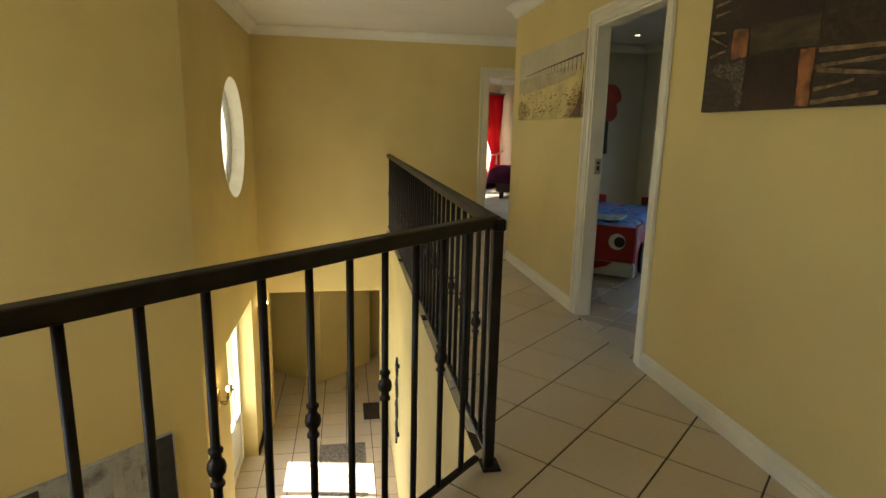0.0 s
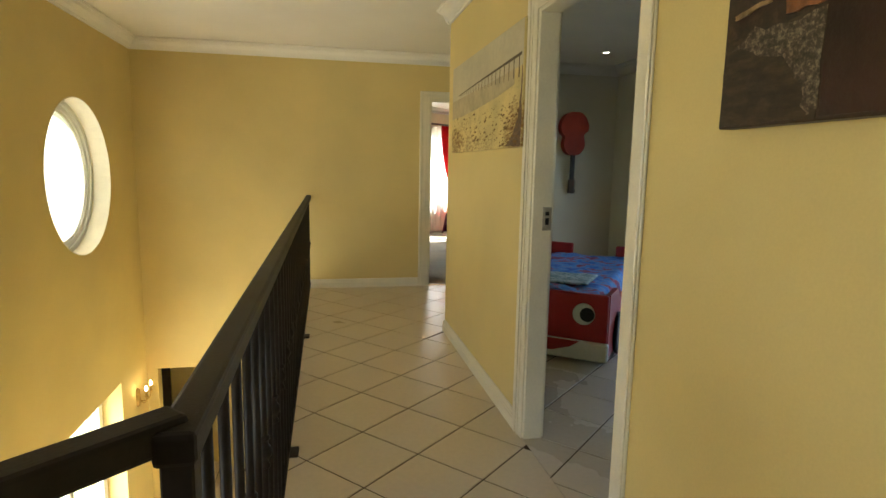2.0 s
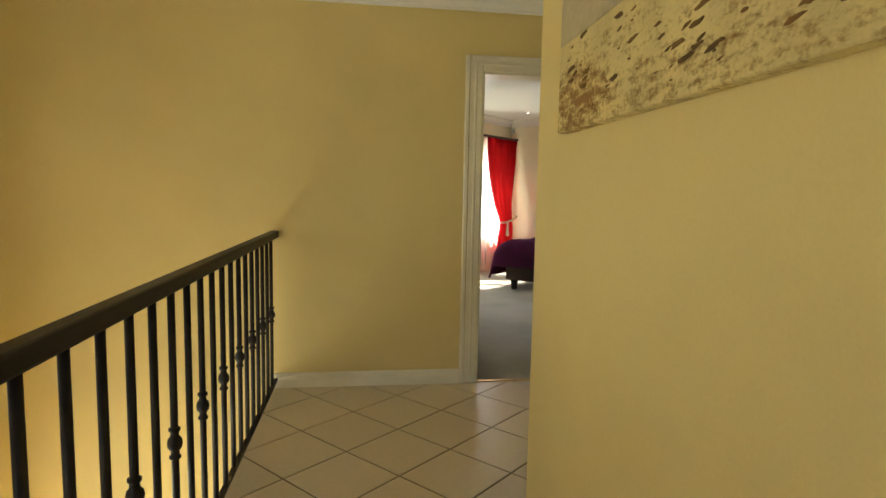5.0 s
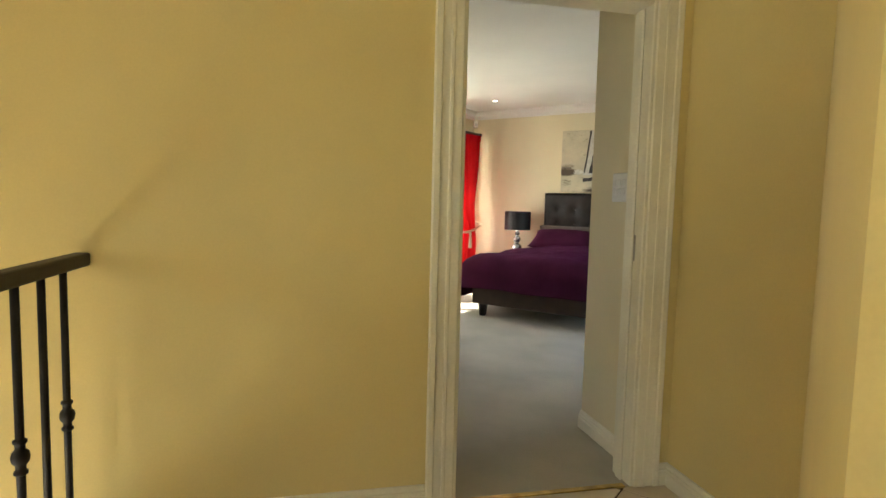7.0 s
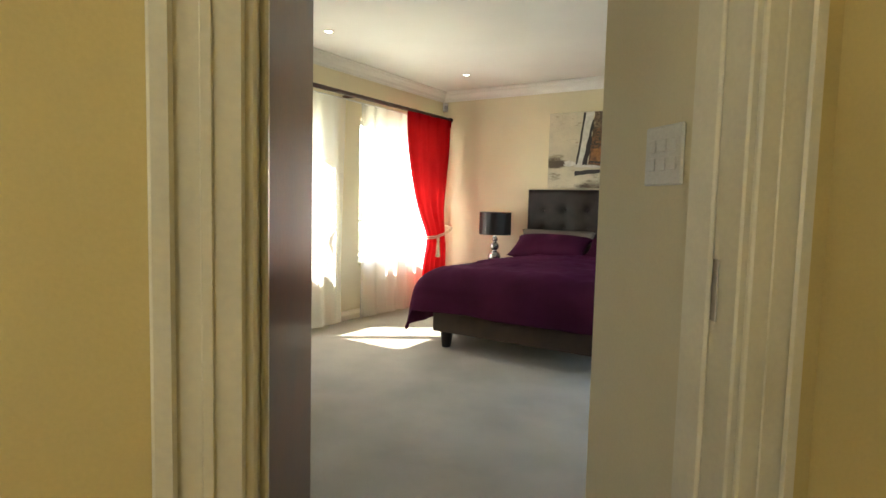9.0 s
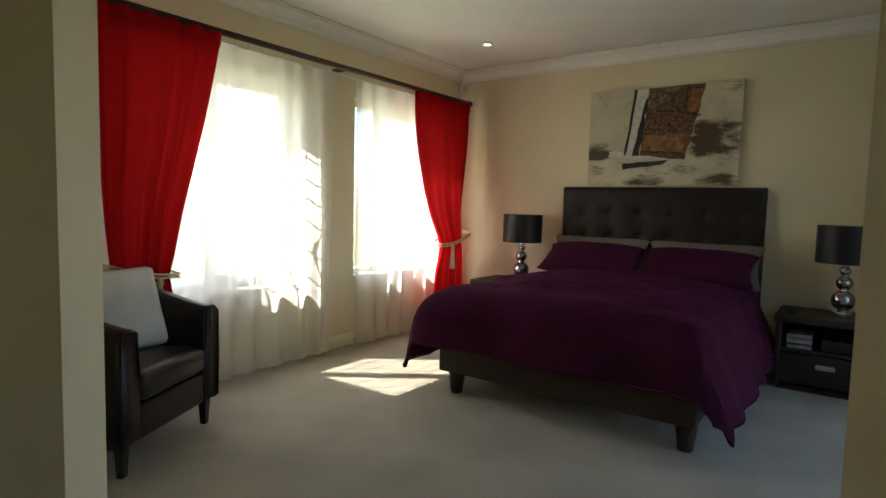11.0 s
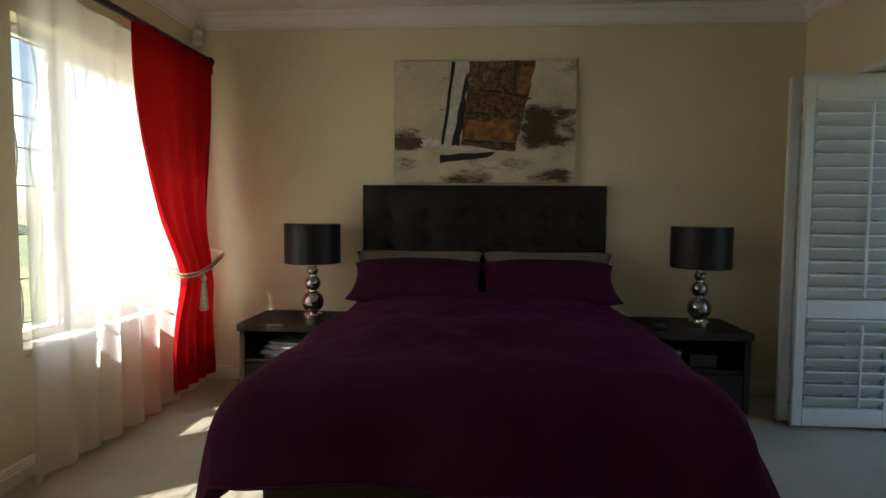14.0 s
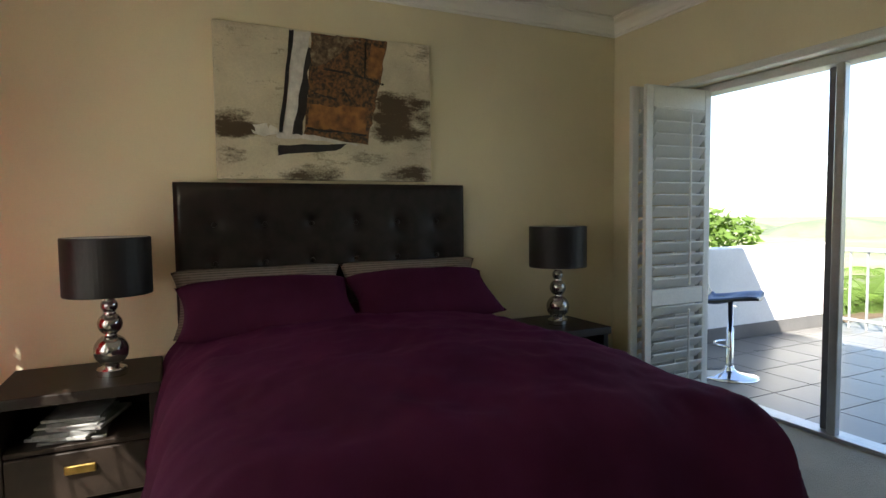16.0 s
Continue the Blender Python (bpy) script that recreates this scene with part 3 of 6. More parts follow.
runs(baseboard, "baseboard", [
    (g2(0.124, 0.055), g2(1.958, 0.055)), (g2(-4, 0.055), g2(-0.93, 0.055)), (g2(1.944, 0.049), g2(3.07, 1.20)), (g2(3.07, 1.20), g2(3.745, 1.20)), (g2(3.745, 0.112), g2(3.745, -1.09)), (g2(3.745, 1.20), g2(3.745, 1.15)),
    ((-5.79, 8.13), (-5.79, 3.97)), ((-1.74, 8.13), (-5.79, 8.13)), ((-1.74, 7.605), (-1.74, 8.13)), ((-5.79, 3.97), (-4.22, 3.97)),
    (g2(3.89, 1.12), g2(4.40, 1.12)), (g2(5.745, 0.06), g2(5.485, 0.06)), (g2(5.485, 0.06), g2(5.485, -0.20)), (g2(5.485, -0.20), g2(3.90, -0.20)), ((-2.36, 3.88), (-1.74, 3.88)),
    (g2(3.8, 2.46), g2(3.8, 1.29)), (g2(3.8, 1.29), g2(3.02, 1.29)), (g2(3.02, 1.277), g2(1.886, 0.118)), (g2(3.0, 2.46), g2(3.8, 2.46))])
# lower hall skirting, dark
for a, b in ((g2(3.745, -2.76), g2(3.01, -2.76)), (g2(1.54, -2.76), g2(0.65, -2.76))):
    struct("baseboard_lower", sweep(bmesh.new(), a, b, [(p * 0.8, z + LZ) for p, z in BASEPROF]), M_DARKWOOD, label="dark timber skirting in the lower hall", category="baseboard")


def casing_frame(name, label, lo, hi, face, back, sign, along, across, height=2.05, both=True, cw=0.092, stops=True, cw_lo=None):
    """A timber door frame: jamb lining with a stop, and stepped casings on both faces. along/across map to the plan."""
    th = thing(name, label, "door frame", kind="structure")

    def put(nm, a0, a1, c0, c1, z0, z1, bev=0.004, parent=th):
        bm = boxed(min(a0, a1), min(c0, c1), z0, max(a0, a1), max(c0, c1), z1, bevel=bev)
        for v in bm.verts:
            p = along * v.co.x + across * v.co.y
            v.co = Vector((p.x, p.y, v.co.z))
        return part(nm, bm, M_TRIM, parent)
    wide = cw
    for e, d in ((lo, 1), (hi, -1)):
        cw = (cw_lo or wide) if d > 0 else wide
        put("jamb", e, e + d * 0.022, face - 0.002, back + 0.002, 0, height)
        if stops:
            put("stop", e + d * 0.0225, e + d * 0.034, face + (back - face) * 0.40, back - (back - face) * 0.28, 0, height - 0.022)
        for c, o in ((face, -1), (back, 1))[:2 if both else 1]:
            put("casing", e + d * 0.008, e - d * cw, c + o * 0.0005, c + o * 0.014, 0, height + 0.09)
            put("casing_bead", e - d * (cw - 0.03), e - d * (cw + 0.001), c + o * 0.0145, c + o * 0.024, 0, height + 0.0905, 0.005)
            put("casing_bead", e - d * 0.030, e - d * 0.046, c + o * 0.0145, c + o * 0.019, 0, height + 0.046, 0.002)
    put("jamb", lo + 0.022, hi - 0.022, face - 0.002, back + 0.002, height - 0.022, height)
    for c, o in ((face, -1), (back, 1))[:2 if both else 1]:
        put("casing", lo + 0.0083, hi - 0.0083, c + o * 0.0006, c + o * 0.0141, height - 0.008, height + 0.0895)
        put("casing_bead", lo - 0.062, hi + 0.062, c + o * 0.0146, c + o * 0.0241, height + 0.062, height + 0.091, 0.005)
        put("casing_bead", lo - 0.030, hi + 0.030, c + o * 0.0146, c + o * 0.0188, height + 0.030, height + 0.0455, 0.002)
    return th


df1 = casing_frame("door_frame_1", "cream painted timber door frame of the child's room", -0.852, 0.05, 0.055, 0.150, 1, U2.to_3d(), V2.to_3d(), stops=False, cw_lo=0.076)
df2 = casing_frame("door_frame_2", "cream painted timber door frame of the bedroom", 0.22, 1.04, 3.745, 3.885, 1, V2.to_3d(), U2.to_3d(), both=False, cw=0.106)


def strike(parent, m):
    p = part("strike_plate", boxed(-0.0295, -0.0015, -0.055, 0.0295, 0.0015, 0.055, bevel=0.001), M_NICKEL, parent, "worn nickel lock strike plate", m)
    bm = boxed(-0.012, -0.0035, -0.028, 0.012, 0.0, 0.004, bevel=0.001)
    box(bm, -0.012, -0.0035, 0.016, 0.012, 0, 0.034, bevel=0.001)
    part("latch_hole", bm, M_BLACK, p, "", m @ Matrix.Translation((0, -0.0005, 0)))


strike(df1, Matrix.Translation(G(0.0265, 0.126, 1.10)) @ Matrix.Rotation(GA - math.pi / 2, 4, 'Z') @ Matrix.Diagonal((0.75, 1.0, 1.0, 1.0)))
strike(df2, Matrix.Translation(G(3.80, 1.0155, 1.035)) @ Matrix.Diagonal((0.5, 1.0, 1.0, 1.0)) @ Matrix.Rotation(GA, 4, 'Z') @ Matrix.Rotation(math.pi, 4, 'Z') @ Matrix.Rotation(math.pi, 4, 'Z'))

# the bedroom's own door, opened back against the entry wall
dr = thing("door_1", "brown timber bedroom door standing open against the entry wall", "door", Matrix.Translation(G(3.90, 0.215)) @ Matrix.Rotation(GA - radians(9), 4, 'Z'), kind="structure")
part("door_leaf", boxed(0.0, 0.0, 0.008, 0.76, 0.04, 2.01, bevel=0.003), mat("brown door varnish", (0.16, 0.075, 0.035), 0.4, vary=0.25, scale=4, fine=50, bump=0.1), dr)

# carpet bar in the bedroom doorway
struct("trim_threshold", boxed(0.20, 3.742, 0.0, 1.0, 3.772, 0.006, bevel=0.002, m=Matrix(((V2.x, U2.x, 0, 0), (V2.y, U2.y, 0, 0), (0, 0, 1, 0), (0, 0, 0, 1)))), M_BRASS, label="thin metal carpet bar in the doorway", category="threshold")

# ---- gallery: balustrades ----
def baluster_mesh(knuckle):
    bm = bmesh.new()
    tube(bm, [(0, 0, 0.06), (0, 0, 0.975)], 0.0108, 10)
    return bm


def knuckle_mesh():
    return lathe(bmesh.new(), [(0.0105, -0.050), (0.017, -0.046), (0.017, -0.039), (0.0125, -0.035), (0.0125, -0.022), (0.020, -0.013), (0.0225, 0.0), (0.020, 0.013), (0.0125, 0.022), (0.0125, 0.035), (0.017, 0.039), (0.017, 0.046), (0.0105, 0.050)], 12)


def balustrade(label, m, length, first, step, kz, feet, post_at, top, over=0.0):
    th = thing("balustrade", label, "balustrade", m)
    part("top_rail", boxed(-0.02 - over, -0.026, top - 0.045, length, 0.026, top, bevel=0.008, seg=2), M_IRON, th)
    part("bottom_rail", boxed(0.0, -0.012, 0.045, length, 0.012, 0.065, bevel=0.003), M_IRON, th)
    for x in post_at:
        part("post", boxed(x - 0.02, -0.02, 0.0, x + 0.02, 0.02, top - 0.044, bevel=0.003), M_IRON, th)
    for x in feet:
        part("foot_plate", boxed(x - 0.045, -0.045, 0.0, x + 0.045, 0.03, 0.012, bevel=0.003), M_IRON, th)
    b = part("baluster", baluster_mesh(False), M_IRON, th, smooth=True)
    kmesh = None
    x, i = first, 0
    b.location = (x, 0, 0)
    while x + step < length - 0.04:
        x += step
        i += 1
        o = new("baluster", b.data)
        o.parent, o.location = th, (x, 0, 0)
        if i % 2 == 1:
            if kmesh is None:
                kk = part("knuckle", knuckle_mesh(), M_IRON, o, smooth=True)
                kmesh = kk.data
            else:
                kk = new("knuckle", kmesh)
                kk.parent = o
            kk.location = (0, 0, kz)
    return th


PX, PY = 0.545, -2.02
ps, pw = Vector((PX, PY)).dot(U2), Vector((PX, PY)).dot(V2)
balustrade("black iron balustrade with knuckled balusters along the gallery edge", Matrix.Translation((PX + V2.x * 0.03, PY + V2.y * 0.03, 0)) @ Matrix.Rotation(GA, 4, 'Z'), 3.742 - ps, 0.146, 0.149, 0.51, (0.0, 1.85, 3.70), (0.0,), 1.012, 0.012)
balustrade("black iron balustrade with knuckled balusters along the landing edge", Matrix.Translation((PX, PY - 0.03, 0)) @ Matrix.Rotation(radians(-90), 4, 'Z'), 3.9, 0.109, 0.14, 0.555, (1.9,), (3.85,), 1.022, 0.045)


# ---- gallery: pictures ----
def smeared(name, pale, dark, spots, scale=9, stretch=(0.55, 1, 1.6), fine=0.55, lo=1.0, hi=1.36, ragged_by=1.25):
    """Pale canvas with dark pigment dragged sideways; spots are (x, z, rx, rz, weight) on the canvas."""
    m = mat(name, pale, 0.55, vary=0.10, scale=5, fine=120, bump=0.35, fine_vary=0.06)
    nt = m.node_tree
    b = nt.nodes["Principled BSDF"]
    base = b.inputs["Base Color"].links[0].from_socket
    tc = nt.nodes.new("ShaderNodeTexCoord")
    sp = nt.nodes.new("ShaderNodeSeparateXYZ")
    nt.links.new(tc.outputs["Object"], sp.inputs["Vector"])

    def math_node(op, a, c):
        n = nt.nodes.new("ShaderNodeMath")
        n.operation = op
        for i, q in enumerate((a, c)):
            if isinstance(q, (int, float)):
                n.inputs[i].default_value = q
            else:
                nt.links.new(q, n.inputs[i])
        return n.outputs["Value"]
    total = None
    for x, z, rx, rz, wt in spots:
        dx = math_node('POWER', math_node('ABSOLUTE', math_node('MULTIPLY', math_node('SUBTRACT', sp.outputs["X"], x), 1 / rx), 0), 2)
        dz = math_node('POWER', math_node('ABSOLUTE', math_node('MULTIPLY', math_node('SUBTRACT', sp.outputs["Z"], z), 1 / rz), 0), 2)
        wgt = math_node('MULTIPLY', math_node('MAXIMUM', math_node('SUBTRACT', 1, math_node('ADD', dx, dz)), 0), wt)
        total = wgt if total is None else math_node('ADD', total, wgt)
    mp = nt.nodes.new("ShaderNodeMapping")
    mp.inputs["Scale"].default_value = stretch
    n1, n2 = nt.nodes.new("ShaderNodeTexNoise"), nt.nodes.new("ShaderNodeTexNoise")
    n1.inputs["Scale"].default_value, n1.inputs["Detail"].default_value, n1.inputs["Roughness"].default_value = scale, 8, 0.7
    n2.inputs["Scale"].default_value, n2.inputs["Detail"].default_value = 90, 3
    nt.links.new(tc.outputs["Object"], mp.inputs["Vector"])
    nt.links.new(mp.outputs["Vector"], n1.inputs["Vector"])
    nt.links.new(tc.outputs["Object"], n2.inputs["Vector"])
    pig = math_node('ADD', math_node('MULTIPLY', total, 0.75), math_node('ADD', math_node('MULTIPLY', n1.outputs["Fac"], ragged_by), math_node('MULTIPLY', n2.outputs["Fac"], fine)))
    rg = nt.nodes.new("ShaderNodeMapRange")
    rg.inputs["From Min"].default_value, rg.inputs["From Max"].default_value = lo, hi
    nt.links.new(pig, rg.inputs["Value"])
    mx = nt.nodes.new("ShaderNodeMix")
    mx.data_type = 'RGBA'
    nt.links.new(rg.outputs["Result"], mx.inputs["Factor"])
    nt.links.new(base, mx.inputs["A"])
    mx.inputs["B"].default_value = (*dark, 1)
    nt.links.new(mx.outputs["Result"], b.inputs["Base Color"])
    return m


def ragged(pts, amount, n, seed):
    r = random.Random(seed)
    out = []
    for i, p in enumerate(pts):
        q = pts[(i + 1) % len(pts)]
        for k in range(n):
            f = k / n
            out.append((p[0] + (q[0] - p[0]) * f + r.uniform(-amount, amount), p[1] + (q[1] - p[1]) * f + r.uniform(-amount, amount)))
    return out


def canvas(name, label, m, w, h, t, base):
    th = thing(name, label, "picture", m)
    part("canvas", boxed(0, -t, 0, w, 0, h, bevel=0.003), base, th)
    return th


def patch(parent, name, pts, material, depth, lift):
    """A flat painted shape on a canvas whose front is at y = -depth."""
    bm = bmesh.new()
    lo = [bm.verts.new((x, -depth + 0.0005, z)) for x, z in pts]
    hi = [bm.verts.new((x, -depth - lift, z)) for x, z in pts]
    bm.faces.new(hi)
    for i in range(len(pts)):
        j = (i + 1) % len(pts)
        bm.faces.new((lo[i], lo[j], hi[j], hi[i]))
    return part(name, bm, material, parent)


M_SAND = smeared("sepia sand print", (0.70, 0.57, 0.25), (0.24, 0.125, 0.028), [(0.10, 0.07, 0.28, 0.12, 0.40), (0.60, 0.04, 0.60, 0.10, 0.25), (1.46, 0.06, 0.26, 0.22, 0.45), (0.30, 0.17, 0.60, 0.06, 0.15)], 24, (0.75, 1, 2.1), 0.5, 0.99, 1.24)
M_SHADOWP = smeared("dark red-brown sepia print", (0.27, 0.155, 0.075), (0.085, 0.045, 0.026), [(1.45, 0.1, 0.25, 0.4, 0.5)], 16, (0.6, 1, 2.0), 0.4, 0.85, 1.2)
M_SKYP = mat("sepia sky print", (0.60, 0.54, 0.38), 0.6, vary=0.06, scale=3, fine=30, bump=0.02)
M_SEA = mat("sepia sea print", (0.50, 0.42, 0.26), 0.6, vary=0.12, scale=9, fine=40, bump=0.02)
M_PEBBLE = mat("brown sepia print", (0.17, 0.088, 0.020), 0.7, vary=0.3, scale=20, fine=80, bump=0.02)
M_PIER = mat("dark sepia print", (0.10, 0.065, 0.03), 0.6, vary=0.2, scale=20, fine=80, bump=0.02)
# local x runs towards the near end, so the picture is read from the far end
GFLIP = Matrix.Rotation(GA + math.pi, 4, 'Z')
beach = canvas("beach_picture", "sepia canvas print of a sandy beach with a long pier", Matrix.Translation(G(1.655, 0.053, 1.437)) @ GFLIP, 1.525, 0.595, 0.035, M_SAND)
patch(beach, "sky", [(0.004, 0.36), (0.40, 0.365), (0.90, 0.37), (1.521, 0.38), (1.521, 0.591), (0.004, 0.591)], M_SKYP, 0.035, 0.0006)
patch(beach, "sea", [(0.004, 0.235), (0.30, 0.238), (0.75, 0.255), (1.10, 0.275), (1.40, 0.305), (1.40, 0.379), (0.90, 0.3695), (0.40, 0.3645), (0.004, 0.3595)], M_SEA, 0.035, 0.0010)
patch(beach, "pier_deck", [(0.20, 0.384), (0.70, 0.404), (1.50, 0.428), (1.50, 0.444), (0.70, 0.413), (0.20, 0.388)], M_PIER, 0.035, 0.0014)
for i in range(20):
    f = (i / 19) ** 1.25
    x = 0.24 + 1.22 * f
    z = 0.390 + 0.046 * f
    patch(beach, "pier_post", [(x, z - 0.012 - 0.095 * f), (x + 0.004 + 0.007 * f, z - 0.012 - 0.095 * f), (x + 0.004 + 0.007 * f, z), (x, z)], M_PIER, 0.035, 0.0012)
patch(beach, "dark_edge", ragged([(1.30, 0.006), (1.517, 0.006), (1.517, 0.38), (1.50, 0.26), (1.475, 0.15), (1.41, 0.07)], 0.006, 7, 21), M_SHADOWP, 0.035, 0.0013)
rng = random.Random(5)
for i in range(210):
    x, z = (0.05 + 1.36 * rng.random(), 0.03 + 0.20 * rng.random()) if i < 130 else (1.475 - 0.30 * rng.random() ** 1.6, 0.012 + 0.20 * rng.random() ** 1.4)
    r = 0.0025 + 0.010 * rng.random() ** 2.5
    tilt = rng.uniform(0.0, 0.6)
    print_out = [(x + r * 2.0 * math.cos(a) * (0.7 + 0.6 * rng.random()), z + r * 0.5 * math.sin(a) * (0.6 + 0.8 * rng.random()) + r * tilt * math.cos(a)) for a in (0, 0.7, 1.4, 2.1, 2.8, 3.5, 4.2, 4.9, 5.6)]
    if all(0.006 < q[0] < 1.515 and q[1] > 0.006 for q in print_out):
        patch(beach, "footprint", print_out, M_PEBBLE, 0.035, 0.0015)

M_PBASE = spotted_mat("dark umber canvas", [(0.010, 0.006, 0.005), (0.026, 0.013, 0.009), (0.032, 0.016, 0.011), (0.060, 0.036, 0.020)], 34.0, 0.45)
M_PRED = mat("dark maroon oil paint", (0.028, 0.008, 0.006), 0.4, vary=0.3, scale=8, fine=60, bump=0.5)
M_PORANGE = mat("burnt orange oil paint", (0.27, 0.10, 0.032), 0.45, vary=0.45, scale=14, fine=70, bump=0.7)
M_PGREY = spotted_mat("stippled umber oil paint", [(0.012, 0.008, 0.006), (0.030, 0.018, 0.011), (0.065, 0.042, 0.023)], 26.0, 0.5, (0.5, 1, 1.5))
M_PSTIP = spotted_mat("pale stippled oil paint", [(0.016, 0.010, 0.008), (0.06, 0.045, 0.03), (0.26, 0.21, 0.14)], 110.0, 0.5)
M_PUMBER = spotted_mat("olive umber oil paint", [(0.022, 0.014, 0.008), (0.055, 0.036, 0.017), (0.085, 0.060, 0.028)], 18.0, 0.5, (0.5, 1, 2))
M_PGOLD = mat("ochre oil paint", (0.25, 0.165, 0.075), 0.45, vary=0.3, scale=30, fine=90, bump=0.7)
pw_, ph_ = 1.50, 0.92
pic = canvas("abstract_painting", "dark brown abstract oil painting with orange and ochre blocks", Matrix.Translation(G(-1.285, 0.053, 1.432)) @ GFLIP, pw_, ph_, 0.04, M_PBASE)
patch(pic, "stippled_block", ragged([(0.006, 0.006), (0.272, 0.006), (0.277, 0.206), (0.006, 0.195)], 0.003, 5, 31), M_PGREY, 0.04, 0.001)
patch(pic, "pale_stipple", ragged([(0.03, 0.175), (0.20, 0.12), (0.25, 0.02), (0.272, 0.02), (0.277, 0.204), (0.10, 0.205)], 0.008, 6, 32), M_PSTIP, 0.04, 0.0014)
patch(pic, "orange_bar", ragged([(0.180, 0.215), (0.275, 0.218), (0.272, 0.330), (0.176, 0.334)], 0.004, 4, 33), M_PORANGE, 0.04, 0.004)
patch(pic, "orange_bar", ragged([(0.575, 0.008), (0.641, 0.006), (0.637, 0.207), (0.569, 0.208)], 0.004, 6, 34), M_PORANGE, 0.04, 0.004)
patch(pic, "umber_bar", ragged([(0.292, 0.222), (0.642, 0.216), (0.647, 0.318), (0.280, 0.328)], 0.004, 6, 35), M_PUMBER, 0.04, 0.002)
patch(pic, "maroon_block", [(0.282, 0.008), (0.572, 0.007), (0.565, 0.205), (0.275, 0.217)], M_PRED, 0.04, 0.001)
patch(pic, "maroon_block", [(0.270, 0.335), (0.645, 0.322), (0.640, 0.90), (0.255, 0.90)], M_PRED, 0.04, 0.001)
patch(pic, "umber_block", ragged([(0.648, 0.006), (1.46, 0.006), (1.46, 0.205), (0.645, 0.212)], 0.004, 6, 36), M_PGREY, 0.04, 0.0012)
for k, (xa, za, xb, zb) in enumerate(((0.654, 0.196, 1.05, 0.172), (0.648, 0.140, 1.06, 0.148), (0.658, 0.128, 1.04, 0.078), (0.656, 0.061, 0.815, 0.083), (0.647, 0.018, 0.912, 0.036), (1.08, 0.05, 1.40, 0.09), (1.10, 0.15, 1.42, 0.12), (0.033, 0.455, 0.136, 0.462), (0.041, 0.414, 0.131, 0.420), (0.028, 0.346, 0.121, 0.334), (0.025, 0.324, 0.139, 0.276), (0.033, 0.242, 0.138, 0.256), (0.03, 0.50, 0.13, 0.53), (0.03, 0.56, 0.13, 0.60), (0.9, 0.5, 1.25, 0.6), (0.95, 0.62, 1.35, 0.55))):
    h = 0.006 if xb - xa < 0.2 else 0.008
    patch(pic, "ochre_stroke", ragged([(xa, za - h), (xb, zb - h * 0.6), (xb, zb + h * 0.6), (xa, za + h)], 0.0025, 6, 70 + k), M_PGOLD, 0.04, 0.004)

# ---- lower hall ----
ent = thing("door_2", "white glazed entrance door in a deep bright recess of the lower hall", "door", GM.copy(), kind="structure")
for s0, s1 in ((1.56, 1.64), (2.24, 2.31), (2.91, 2.99)):
    part("stile", boxed(s0, 2.93, LZ + 0.001, s1, 2.99, -0.70, bevel=0.004), M_WHITEALU, ent)
for s0, s1 in ((1.64, 2.24), (2.31, 2.91)):
    for z0, z1 in ((LZ + 0.002, LZ + 0.12), (LZ + 0.60, LZ + 0.67), (-0.76, -0.70)):
        part("rail", boxed(s0, 2.935, z0, s1, 2.985, z1, bevel=0.004), M_WHITEALU, ent)
    part("lower_panel", boxed(s0, 2.948, LZ + 0.12, s1, 2.970, LZ + 0.60, bevel=0.003), M_WHITEALU, ent)
    p = part("pane", boxed(s0, 2.955, LZ + 0.67, s1, 2.961, -0.76), M_GLASS, ent)
    p.visible_shadow = False
bm = bmesh.new()
tube(bm, [(2.28, 2.93, -1.9), (2.28, 2.87, -1.9), (2.28, 2.87, -1.45), (2.28, 2.93, -1.45)], 0.012)
part("pull_handle", bm, M_STEEL, ent, "dark steel pull handle")


def sconce(s, z):
    th = thing("wall_sconce", "brass two-arm wall sconce with lit candle bulbs", "wall lamp", Matrix.Translation(G(s, -2.76, z)) @ Matrix.Rotation(GA + math.pi, 4, 'Z'), group="hall sconces")
    part("back_plate", lathe(bmesh.new(), [(0, -0.10), (0.03, -0.085), (0.035, 0), (0.03, 0.085), (0, 0.10)], 12), M_BRASS, th, smooth=True)
    for d in (-1, 1):
        bm = bmesh.new()
        tube(bm, [(0, 0.02, -0.03), (0.03 * d, 0.07, -0.05), (0.07 * d, 0.10, -0.02), (0.075 * d, 0.11, 0.03)], 0.006)
        part("arm", bm, M_BRASS, th, smooth=True)
        part("candle_tube", lathe(bmesh.new(), [(0, 0.03), (0.016, 0.03), (0.018, 0.04), (0.010, 0.045), (0.010, 0.09), (0, 0.09)], 12, (0.075 * d, 0.11, 0)), M_BRASS, th)
        part("bulb", lathe(bmesh.new(), [(0, 0.09), (0.010, 0.10), (0.013, 0.115), (0.008, 0.135), (0, 0.15)], 12, (0.075 * d, 0.11, 0)), M_BULB, th, smooth=True)
    return th


M_BULB = glow_mat("warm candle bulb", (1.0, 0.72, 0.36), 6.0)
sconce(1.05, -1.0)
sconce(3.40, -1.0)

